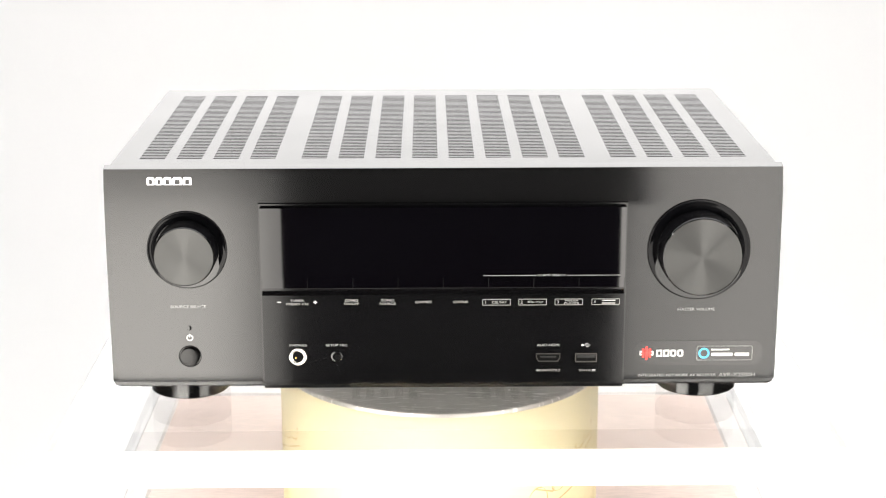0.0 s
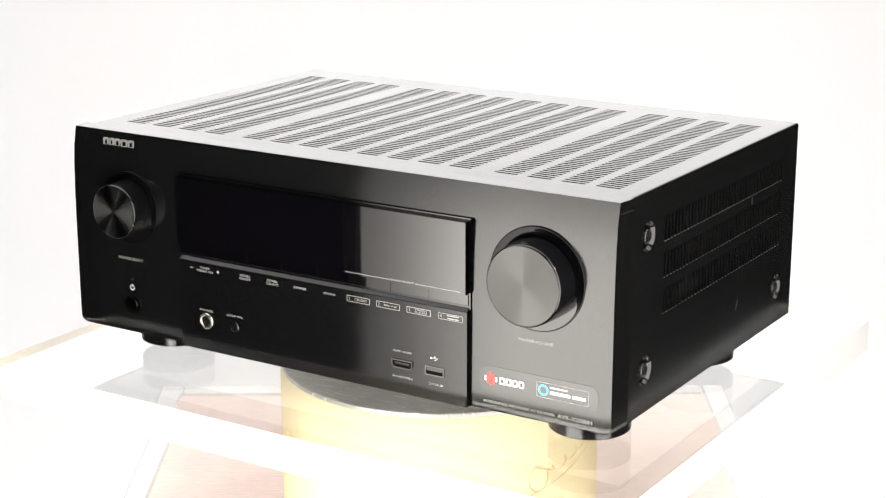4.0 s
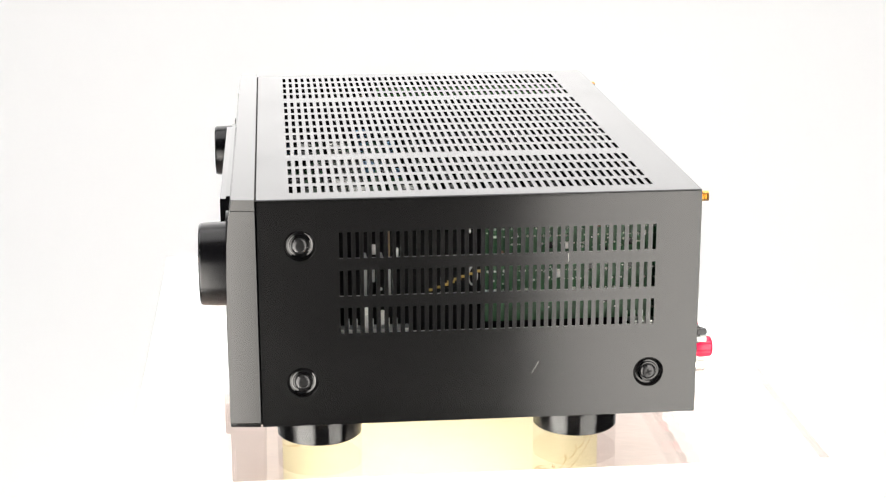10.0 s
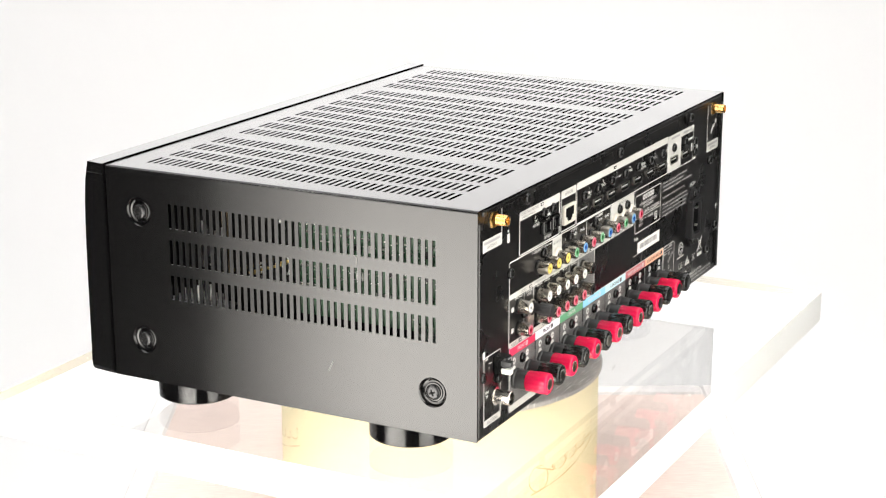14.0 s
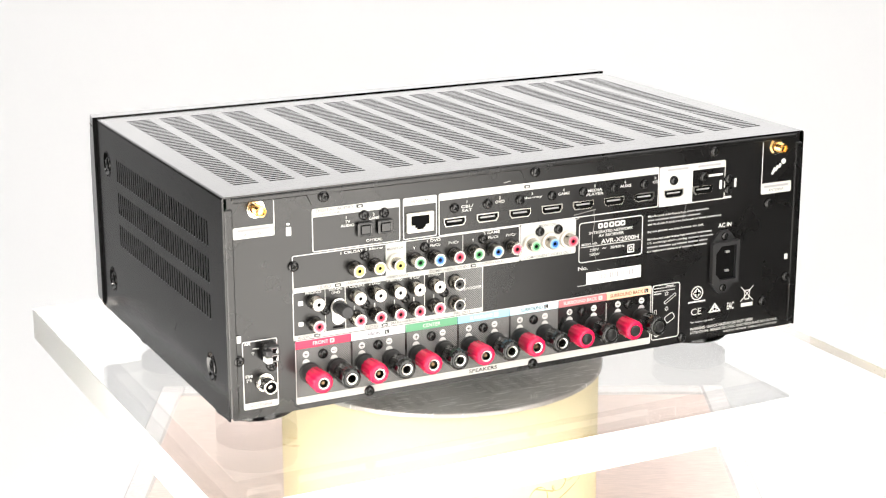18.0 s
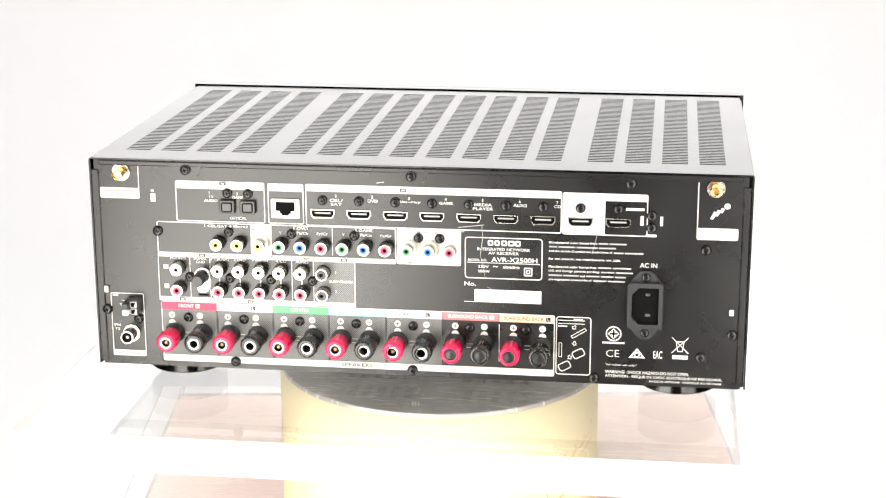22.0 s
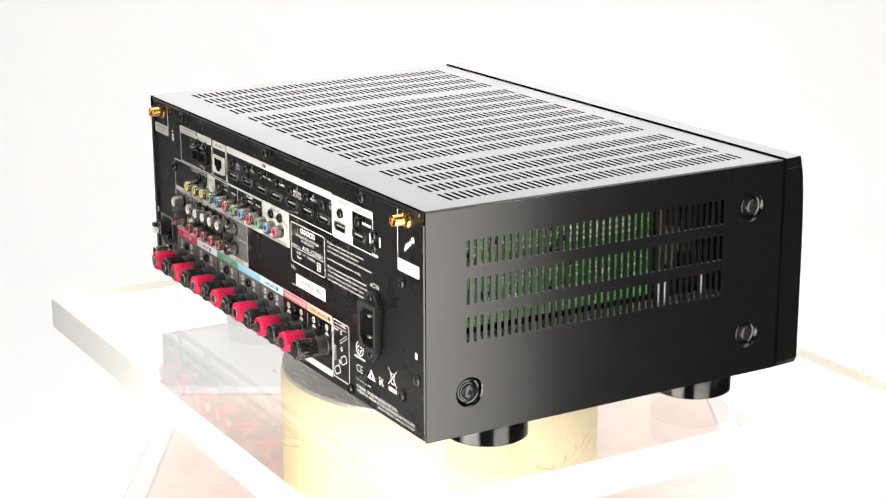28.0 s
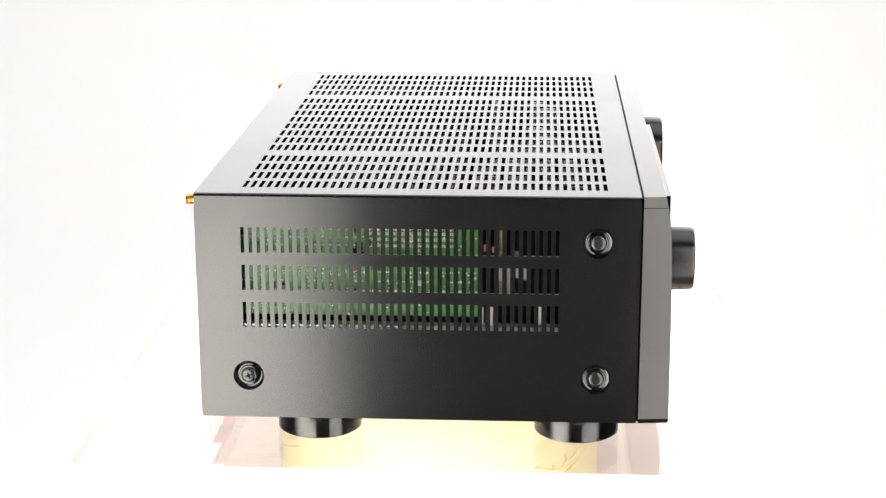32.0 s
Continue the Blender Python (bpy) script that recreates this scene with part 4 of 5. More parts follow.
def build_rear(rec):
    y = BACK_Y + 0.00005
    word = lambda s, x, z, h, w=0.0, mat=None, al="CENTER", b=0.012: lettering(rec, s, x, z, h, y + 0.0002, True, mat or PRINT, w, al, b)
    dark_ink = BLACK

    # bent edges round the panel
    for s in (-1, 1):
        part("edge_flange", box(bms(), min(s * 0.2108, s * 0.2158), max(s * 0.2108, s * 0.2158), BACK_Y - 0.001, BACK_Y + 0.0012, 0.0222, 0.1560, 0.0006), REAR, rec)
    part("edge_flange", box(bms(), -0.2108, 0.2108, BACK_Y - 0.001, BACK_Y + 0.0012, 0.1592, 0.1624, 0.0006), REAR, rec)
    for x0 in (0.1514, 0.0015, -0.14):
        part("screw_tab", outline_prism(bms(), [(x0 - 0.0075, 0.1530), (x0 + 0.0075, 0.1530), (x0 + 0.0110, 0.1595), (x0 - 0.0110, 0.1595)], BACK_Y, BACK_Y + 0.0009), REAR, rec)

    # printed boxes with filled bands
    for x0, x1, z0, z1, band in ((0.1590, 0.0989, 0.1224, 0.1500, 0.0054), (0.0968, 0.0729, 0.1226, 0.1497, 0.0052), (0.0716, -0.0961, 0.1220, 0.1500, 0.0048), (-0.0966, -0.1511, 0.1216, 0.1493, 0.0048)):
        outline(rec, x0, x1, z0, z1, y)
        patch(rec, x0, x1, z1 - band, z1, y + 0.00004, BAND, r=0.0012)
    patch(rec, -0.0972, -0.1239, 0.1222, 0.1452, y, BAND)
    outline(rec, 0.1729, 0.0120, 0.0976, 0.1218, y)
    patch(rec, 0.1729, 0.0120, 0.0976, 0.1008, y + 0.00004, BAND, r=0.0010)
    patch(rec, 0.1092, 0.0950, 0.1004, 0.1214, y, BAND)
    patch(rec, 0.0544, 0.0540, 0.1020, 0.1205, y, name="printed_line")
    patch(rec, 0.0115, -0.0309, 0.0978, 0.1218, y, BAND, r=0.0012)
    outline(rec, 0.1732, 0.0393, 0.0668, 0.0981, y)
    patch(rec, 0.1732, 0.0393, 0.0668, 0.0698, y + 0.00004, BAND)
    for x in (0.1515, 0.1378, 0.0822, 0.0677):
        patch(rec, x, x - 0.0005, 0.0690, 0.0978, y, name="printed_line")
    patch(rec, 0.0672, 0.0399, 0.0700, 0.0976, y - 0.00003, HATCH)
    outline(rec, 0.1723, -0.0928, 0.0242, 0.0664, y)
    patch(rec, 0.1717, -0.0922, 0.0246, 0.0288, y + 0.00004, BAND)
    edges = [0.1723, 0.1341, 0.0958, 0.0580, 0.0193, -0.0184, -0.0562, -0.0926]
    tints = [(0.60, 0.03, 0.09), (0.75, 0.76, 0.82), (0.11, 0.34, 0.18), (0.28, 0.62, 0.85), (0.55, 0.78, 0.86), (0.48, 0.15, 0.16), (0.85, 0.48, 0.32)]
    names = ["FRONT R", "FRONT L", "CENTER", "SURROUND R", "SURROUND L", "SURROUND BACK R", "SURROUND BACK L"]
    for i in range(7):
        a, b = edges[i], edges[i + 1]
        ink = surface("tinted_print", tints[i], 0.5)
        patch(rec, a - 0.0002, b + 0.0002, 0.0608, 0.0660, y + 0.00004, ink, "colour_band")
        if i < 5:
            patch(rec, a - 0.0010, b + 0.0004, 0.0290, 0.0606, y - 0.00003, HATCH, "hatched_field")
        elif i == 6:
            patch(rec, a + 0.0002, a - 0.0003, 0.0330, 0.0590, y, name="printed_line")
        tone = PRINT if i in (0, 2, 3, 5) else dark_ink
        name, side = (names[i], "") if i == 2 else names[i].rsplit(" ", 1)
        wide = min(0.0265, 0.0021 * len(name))
        word(name, (a + b) / 2 + (0.0018 if side else 0), 0.0634, 0.0024, wide, tone)
        if side:
            xb = (a + b) / 2 + 0.0018 - wide / 2 - 0.0026
            patch(rec, xb - 0.0015, xb + 0.0015, 0.0620, 0.0648, y + 0.0002, tone if i in (0, 3, 5) else BLACK, "letter_box", 0.0003)
            lettering(rec, side, xb, 0.0634, 0.0020, y + 0.0004, True, ink if i in (0, 3, 5) else PRINT, 0.0, "CENTER", 0.012)
        cross_screw(rec, ((a + b) / 2 + 0.0005, BACK_Y, 0.0556), "y", 0.0033, 0.0023, REAR_SCREW)
    word("SPEAKERS", 0.0390, 0.0266, 0.0026, 0.0210, dark_ink)
    for i in range(14):
        x = 0.1632 - 0.01900 * i
        xr = x * 1.012
        binding_post(rec, x, 0.0446, POST_RED if i % 2 == 0 else POST_BLACK, i > 9)
        disc_print(rec, xr, 0.0567, 0.0022, y + 0.0001)
        patch(rec, xr - 0.0013, xr + 0.0013, 0.0565, 0.0569, y + 0.0002, BLACK, "minus_mark")
        if i % 2 == 0:
            patch(rec, xr - 0.0002, xr + 0.0002, 0.0554, 0.0580, y + 0.0003, BLACK, "plus_mark")
        disc_print(rec, xr, 0.0511, 0.0025, y + 0.0001, half=True)
        if i % 2 == 0:
            for dz in (0.0420, 0.0446):
                patch(rec, xr - 0.0075, xr - 0.0115, dz, dz + 0.0004, y + 0.0001, name="printed_line")

    # dark names on the white bands
    for words, x, z, h, w in (("DIGITAL AUDIO", 0.1563, 0.1485, 0.0019, 0.0250), ("(ASSIGNABLE)", 0.1557, 0.1459, 0.0018, 0.0188), ("NETWORK", 0.0914, 0.1471, 0.0020, 0.0130),
                              ("VIDEO", 0.1569, 0.0992, 0.0019, 0.0096), ("(ASSIGNABLE)", 0.1369, 0.0992, 0.0019, 0.0176), ("(VIDEO OUT)", 0.1094, 0.0992, 0.0019, 0.0156),
                              ("COMPONENT VIDEO", 0.0785, 0.0992, 0.0019, 0.0290), ("(ASSIGNABLE)", 0.0415, 0.0992, 0.0019, 0.0176), ("COMPONENT VIDEO OUT", 0.0085, 0.0992, 0.0019, 0.0362),
                              ("AUDIO", 0.1706, 0.0683, 0.0019, 0.0095), ("AUDIO", 0.1250, 0.0683, 0.0019, 0.0098), ("(ASSIGNABLE)", 0.1062, 0.0683, 0.0019, 0.0178), ("PRE OUT", 0.0608, 0.0683, 0.0019, 0.0124),
                              ("MONITOR", -0.0022, 0.1198, 0.0018, 0.0135), ("MONITOR", 0.1084, 0.1180, 0.0016, 0.0118)):
        lettering(rec, words, x, z, h, y + 0.0003, True, BAND_INK, w, "LEFT", 0.004)

    # top row
    for x in (0.1239, 0.1100):
        o = part("optical_socket", box(bms(), x - 0.0052, x + 0.0052, BACK_Y, BACK_Y + 0.0032, 0.1292, 0.1380, 0.0005), BLACK, rec, "black optical socket with a shutter")
        part("shutter", box(bms(), x - 0.0036, x + 0.0036, BACK_Y + 0.0030, BACK_Y + 0.0036, 0.1302, 0.1366, 0.0008), GLOSS, o)
        cross_screw(rec, (x, BACK_Y, 0.1423), "y", 0.0033, 0.0023, REAR_SCREW)
    word("1", 0.1360, 0.1420, 0.0018)
    word("TV\nAUDIO", 0.1352, 0.1381, 0.0042, 0.0092)
    word("2", 0.1172, 0.1420, 0.0018)
    word("GAME", 0.1170, 0.1396, 0.0018, 0.0070)
    word("OPTICAL", 0.1170, 0.1254, 0.0019, 0.0110)
    eth = part("network_socket", ring_prism(bms(), round_rect(0.0757, 0.0944, 0.1268, 0.1396, 0.0006, 2), round_rect(0.0780, 0.0921, 0.1284, 0.1378, 0.0004, 2), BACK_Y - 0.004, BACK_Y + 0.0016), TINNED, rec, "pale tinned network socket")
    part("socket_hole", outline_prism(bms(), [(0.0788, 0.1378), (0.0914, 0.1378), (0.0914, 0.1316), (0.0888, 0.1316), (0.0888, 0.1298), (0.0874, 0.1298), (0.0874, 0.1286), (0.0828, 0.1286), (0.0828, 0.1298), (0.0814, 0.1298), (0.0814, 0.1316), (0.0788, 0.1316)], BACK_Y + 0.0012, BACK_Y + 0.0014), HOLE, eth)
    part("socket_face", box(bms(), 0.0780, 0.0921, BACK_Y, BACK_Y + 0.0010, 0.1284, 0.1378), TINNED, eth)
    labels = ["CBL/\nSAT", "DVD", "Blu-ray", "GAME", "MEDIA\nPLAYER", "AUX2", "CD"]
    for i in range(7):
        x = 0.0603 - 0.02407 * i
        hdmi_socket(rec, x, 0.1304, BACK_Y)
        cross_screw(rec, (x, BACK_Y, 0.1394), "y", 0.0033, 0.0023, REAR_SCREW)
        word(str(i + 1), x - 0.0090, 0.1424, 0.0019)
        word(labels[i], x - 0.0092, 0.1398 if "\n" not in labels[i] else 0.1382, 0.0019 if "\n" not in labels[i] else 0.0046, 0.0022 * max(len(k) for k in labels[i].split("\n")))
    for x in (-0.1081, -0.1324):
        hdmi_socket(rec, x, 0.1302, BACK_Y)
        cross_screw(rec, (x, BACK_Y, 0.1393), "y", 0.0033, 0.0023, REAR_SCREW)
    patch(rec, -0.1372, -0.1488, 0.1386, 0.1402, y, name="printed_bar")
    patch(rec, -0.1465, -0.1485, 0.1290, 0.1352, y, name="printed_bar")
    patch(rec, -0.1590, -0.1608, 0.1290, 0.1352, y, name="printed_bar")
    patch(rec, -0.1500, -0.1570, 0.1216, 0.1232, y, name="printed_bar", r=0.0006)
    for z in (0.1356, 0.1277):
        cross_screw(rec, (-0.1537, BACK_Y, z), "y", 0.0034, 0.0023, REAR_SCREW)
    for x0, x1 in ((-0.103, -0.120), (-0.128, -0.147)):
        patch(rec, x0, x1, 0.1461, 0.1477, y + 0.0002, PRINT_GREY, "printed_bar")
    for x, z in ((0.1268, 0.1485), (0.0070, 0.1476), (0.1425, 0.0992), (0.0465, 0.0992), (0.1572, 0.0683), (0.1106, 0.0683)):
        patch(rec, x - 0.0021, x + 0.0021, z - 0.0010, z + 0.0010, y + 0.0003, BLACK, "in_mark")
        patch(rec, x - 0.0012, x + 0.0012, z - 0.0004, z + 0.0004, y + 0.0005, PRINT, "in_mark")

    # phono sockets
    zv, za, zb = 0.1086, 0.0906, 0.0762
    for i, c in enumerate((YEL, YEL, YEL, GRN, BLU, RDP, GRN, BLU, RDP, GRN, BLU, RDP)):
        deep = {YEL: YEL, GRN: DEEP_GREEN, BLU: DEEP_BLUE, RDP: DEEP_RED}[c]
        rca(rec, 0.1309 - 0.01408 * i - (0.0002 if i > 8 else 0), zv, c, deep, i in (2, 9, 10, 11))
    for x in (0.1588, 0.1306, 0.1166, 0.1028, 0.0891, 0.0749):
        rca(rec, x, za, WHT, WHT)
        rca(rec, x, zb, RDP, DEEP_RED)
        if x != 0.1588:
            patch(rec, x * 1.006 + 0.0004, x * 1.006 - 0.0004, 0.0808, 0.0838, y, name="printed_line")
    for z in (za, zb):
        rca(rec, 0.0605, z, BLACK, BLACK)
    for x, z in ((0.1238, 0.1160), (0.0815, 0.1160), (0.0395, 0.1160), (-0.0030, 0.1160), (-0.0170, 0.1160), (0.1515, 0.0840), (0.1240, 0.0840), (0.0960, 0.0840), (0.0680, 0.0840)):
        cross_screw(rec, (x, BACK_Y, z), "y", 0.0033, 0.0024, REAR_SCREW)
    for s, x, z, w in (("1 CBL/SAT", 0.1325, 0.1196, 0.0155), ("2 Blu-ray", 0.1172, 0.1196, 0.0125), ("1 DVD", 0.0752, 0.1198, 0.0098), ("2 GAME", 0.0332, 0.1198, 0.0120), ("Y", 0.0890, 0.1164, 0.0), ("Pb/Cb", 0.0742, 0.1166, 0.0075), ("Pr/Cr", 0.0608, 0.1166, 0.0075), ("Y", 0.0468, 0.1164, 0.0), ("Pb/Cb", 0.0318, 0.1166, 0.0075), ("Pr/Cr", 0.0186, 0.1166, 0.0075),
                       ("PHONO", 0.1592, 0.0966, 0.0105), ("SIGNAL\nGND", 0.1440, 0.0957, 0.0092), ("1 CBL/SAT", 0.1302, 0.0969, 0.0125), ("2 DVD", 0.1172, 0.0969, 0.0082), ("3 Blu-ray", 0.1032, 0.0969, 0.0112), ("4 CD", 0.0890, 0.0969, 0.0070), ("ZONE2", 0.0750, 0.0969, 0.0088),
                       ("1", 0.0525, 0.0905, 0.0), ("2", 0.0525, 0.0772, 0.0), ("SUBWOOFER", 0.0487, 0.0842, 0.0165)):
        word(s, x, z, 0.0040 if "\n" in s else 0.0018, w)
    for z in (0.0905, 0.0770):
        patch(rec, 0.1695, 0.1662, z - 0.0015, z + 0.0015, y, name="printed_bar", r=0.0005)
    gx, gz = 0.1426, 0.0852
    gnd = part("ground_post", lathe(bms(), [(0.0048, 0.0010), (0.0048, 0.0022), (0.0030, 0.0026), (0.0030, 0.0070), (0.0042, 0.0074), (0.0042, 0.0150), (0.0036, 0.0158), (0.0, 0.0158)], (gx, BACK_Y, gz), "y", 48, 16, 0.0003), POST_BASE, rec, "black knurled ground terminal on a plated tab", smooth=35)
    part("ground_tab", outline_prism(bms(), round_rect(gx - 0.0044, gx + 0.0044, 0.0735, 0.0898, 0.0042, 6), BACK_Y, BACK_Y + 0.0010), SILVER, gnd, "plated steel tab")
    part("washer", lathe(bms(), [(0.0056, 0.0010), (0.0056, 0.0018), (0.0044, 0.0021)], (gx, BACK_Y, gz), "y", 32), SILVER, gnd, smooth=30)
    part("printed_slot", outline_prism(bms(), round_rect(gx - 0.0036, gx + 0.0036, 0.0710, 0.0724, 0.0003, 2), y, y + 0.0001), HOLE, gnd)
    # aerial sockets
    for x, z in ((0.1955, 0.1546), (-0.1935, 0.1546)):
        sma = part("aerial_socket", lathe(bms(), [(0.0052, 0.0), (0.0052, 0.0018)], (x, BACK_Y, z), "y", 6), GOLD, rec, "gold threaded aerial socket")
        part("thread", lathe(bms(), [(0.0034, 0.0015), (0.0034, 0.0030)] + [(0.0034 - 0.0003 * (k % 2), 0.0030 + 0.0004 * k) for k in range(16)] + [(0.0033, 0.0098), (0.0024, 0.0100), (0.0022, 0.0085), (0, 0.0085)], (x, BACK_Y, z), "y", 24), GOLD, sma, smooth=20)
        part("washer", lathe(bms(), [(0.0058, 0.0), (0.0058, 0.0006), (0.003, 0.0006)], (x, BACK_Y, z), "y", 28), SILVER, sma)
    patch(rec, 0.2106, 0.1836, 0.1366, 0.1440, y, BAND, r=0.0012)
    patch(rec, 0.1842, 0.1836, 0.1400, 0.1585, y, name="printed_line")
    patch(rec, -0.1823, -0.2085, 0.1208, 0.1286, y, BAND, r=0.0012)
    patch(rec, -0.1823, -0.1829, 0.1250, 0.1582, y, name="printed_line")
    for x, z in ((0.1972, 0.1405), (-0.1954, 0.1248)):
        patch(rec, x - 0.0105, x + 0.0105, z + 0.0006, z + 0.0022, y + 0.0002, PRINT_GREY, "printed_bar")
        word("ANTENNA", x, z - 0.0014, 0.0019, 0.0130, BAND_INK, b=0.004)
    for k in range(3):
        b = outline_prism(bms(), [(-0.1905 - 0.0030 * k, 0.1350 + 0.0022 * k), (-0.1920 - 0.0030 * k, 0.1342 + 0.0022 * k), (-0.1950 - 0.0022 * k, 0.1386 + 0.0014 * k), (-0.1930 - 0.0022 * k, 0.1398 + 0.0012 * k)], y, y + 0.0001)
        part("aerial_mark", b, PRINT, rec)
    disc_print(rec, -0.2010, 0.1432, 0.0019, y, name="aerial_mark")
    outline(rec, 0.2073, 0.1841, 0.0264, 0.0710, y)
    patch(rec, 0.2073, 0.1841, 0.0264, 0.0306, y + 0.00004, BAND, r=0.0010)
    word("ANTENNA", 0.1957, 0.0284, 0.0024, 0.0150, BAND_INK, b=0.004)
    word("AM", 0.2040, 0.0694, 0.0018, 0.0040)
    word("FM\n75", 0.2034, 0.0468, 0.0046, 0.0044)
    am = part("aerial_clip", box(bms(), 0.1858, 0.1952, BACK_Y, BACK_Y + 0.0085, 0.0576, 0.0688, 0.0006), BLACK, rec, "black spring clip for the aerial wires")
    for zz, m in ((0.0606, WHT), (0.0654, POST_BASE)):
        part("clip_lever", box(bms(), 0.1918, 0.1960, BACK_Y + 0.006, BACK_Y + 0.0125, zz - 0.0019, zz + 0.0017, 0.0005), m, am)
        part("wire_hole", ring_prism(bms(), round_rect(0.1868, 0.1912, zz - 0.0020, zz + 0.0020, 0.0003, 2), round_rect(0.1872, 0.1908, zz - 0.0016, zz + 0.0016, 0.0002, 2), BACK_Y + 0.0084, BACK_Y + 0.0090), PRINT_GREY, am)
        part("socket_hole", box(bms(), 0.1871, 0.1909, BACK_Y + 0.0084, BACK_Y + 0.0087, zz - 0.0017, zz + 0.0017), HOLE, am)
        part("spring_contact", outline_prism(bms(), [(0.1873, zz + 0.0014), (0.1884, zz - 0.0010), (0.1873, zz - 0.0015)], BACK_Y + 0.0087, BACK_Y + 0.0089), SILVER, am)
    patch(rec, 0.1985, 0.1962, 0.0653, 0.0657, y, name="printed_line")
    patch(rec, 0.2004, 0.1980, 0.0655, 0.0660, y, name="printed_line")
    for k in range(3):
        patch(rec, 0.2012 - 0.0004 * k, 0.1992 + 0.0004 * k, 0.0632 - 0.0008 * k, 0.0635 - 0.0008 * k, y, name="ground_mark")
    fm = part("coaxial_socket", lathe(bms(), [(0.0058, 0.0), (0.0058, 0.0020), (0.0046, 0.0022), (0.0045, 0.0118), (0.0042, 0.0122), (0.0037, 0.0122), (0.0035, 0.004)], (0.1935, BACK_Y, 0.0432), "y", 32), SILVER, rec, "nickel coaxial aerial socket", smooth=35)
    part("socket_hole", lathe(bms(), [(0.0036, 0.0100), (0.0, 0.0100)], (0.1935, BACK_Y, 0.0432), "y", 20), HOLE, fm)
    part("pin", lathe(bms(), [(0.0013, 0.006), (0.0013, 0.0112), (0.0008, 0.0116), (0, 0.0116)], (0.1935, BACK_Y, 0.0432), "y", 14), SILVER, fm, smooth=40)

    # rating box, maker's mark as plain blocks, number label
    outline(rec, -0.0334, -0.0841, 0.0899, 0.1179, y, r=0.0022)
    for i, w in enumerate((0.0036, 0.0033, 0.0038, 0.0042, 0.0038)):
        x0 = -0.0484 - 0.0044 * i
        outline(rec, x0, x0 - w, 0.1124, 0.1160, y, w=0.0010, r=0.0009, name="logo_block")
    word("INTEGRATED NETWORK", -0.0588, 0.1100, 0.0019, 0.0345)
    word("AV RECEIVER", -0.0588, 0.1074, 0.0019, 0.0200)
    word("MODEL NO.", -0.0356, 0.1025, 0.0016, 0.0125, al="LEFT")
    word("AVR-X2500H", -0.0508, 0.1031, 0.0032, 0.0300, al="LEFT")
    patch(rec, -0.0350, -0.0825, 0.1005, 0.1009, y, name="printed_line")
    word("230V", -0.0420, 0.0981, 0.0018, 0.0072, al="LEFT")
    word("~", -0.0520, 0.0983, 0.0010, 0.0030, al="LEFT")
    word("50/60Hz", -0.0585, 0.0981, 0.0018, 0.0110, al="LEFT")
    word("500W", -0.0420, 0.0949, 0.0018, 0.0078, al="LEFT")
    outline(rec, -0.0722, -0.0776, 0.0925, 0.0982, y, w=0.0007, r=0.0003)
    outline(rec, -0.0736, -0.0762, 0.0940, 0.0967, y, w=0.0006, r=0.0003)
    word("No.", -0.0332, 0.0862, 0.0028, 0.0075, al="LEFT")
    patch(rec, -0.0330, -0.0400, 0.0737, 0.0741, y, name="printed_line")
    label_paper = surface("label_paper", (0.78, 0.77, 0.74), 0.6)
    patch(rec, -0.0399, -0.0836, 0.0739, 0.0825, y, label_paper, "number_label", label="white paper label with faint grey bars")
    rng = random.Random(4)
    x = -0.0445
    while x > -0.0780:
        w = rng.choice((0.0004, 0.0007, 0.0011))
        patch(rec, x, x - w, 0.0768, 0.0806, y + 0.0002, PRINT_GREY, "label_bar")
        x -= w + rng.choice((0.0004, 0.0006, 0.0010))
    # licence text: plain words, with bars for the companies' names
    z = 0.1160
    for line in (("Manufactured under license from", 0.0062, 0.0108), (0.0052, 0.0108, 0.0136, 0.0108), ("and the double-D symbol are trademarks of", 0.0062, 0.0118), (),
                 ("For", 0.0036, "patents, see http://patents.", 0.0030, ".com."), (), ("Manufactured under license from", 0.0086, 0.0118),
                 ("U.S. and foreign patents pending.", 0.0086, 0.0110), (0.0086, 0.0100, "and", 0.0086, 0.0082, 0.0070), ("are registered trademarks of", 0.0086, 0.0110)):
        x0 = -0.0882
        for bit in line:
            if isinstance(bit, str):
                wide = 0.00100 * len(bit)
                word(bit, x0, z, 0.0018 if any(c in bit for c in "gpy,") else 0.0015, wide, None, "LEFT", 0.012)
            else:
                wide = bit
                patch(rec, x0, x0 - wide, z - 0.00050, z + 0.00045, y, PRINT_GREY, "printed_bar")
            x0 -= wide + 0.0009
        z -= 0.00295 if line else 0.0022

    # mains inlet
    word("AC IN", -0.1525, 0.1026, 0.0030, 0.0110)
    flange = [(-0.1482, 0.0992), (-0.1540, 0.0992), (-0.1566, 0.0972), (-0.1610, 0.0914), (-0.1610, 0.0616), (-0.1566, 0.0556), (-0.1540, 0.0534), (-0.1482, 0.0534), (-0.1454, 0.0556), (-0.1410, 0.0616), (-0.1410, 0.0914), (-0.1454, 0.0972)]
    inlet = part("mains_inlet", outline_prism(bms(), flange, BACK_Y, BACK_Y + 0.0024), POST_BASE, rec, "black mains inlet with two pins, unplugged")
    block = [(-0.1410, 0.0918), (-0.1624, 0.0918), (-0.1624, 0.0612), (-0.1410, 0.0612), (-0.1396, 0.0626), (-0.1396, 0.0904)]
    recess = [(-0.1468, 0.0888), (-0.1597, 0.0888), (-0.1597, 0.0640), (-0.1468, 0.0640), (-0.1424, 0.0690), (-0.1424, 0.0838)]
    part("inlet_block", ring_prism(bms(), block, recess, BACK_Y + 0.0022, BACK_Y + 0.0056), POST_BASE, inlet, "raised block round the recess")
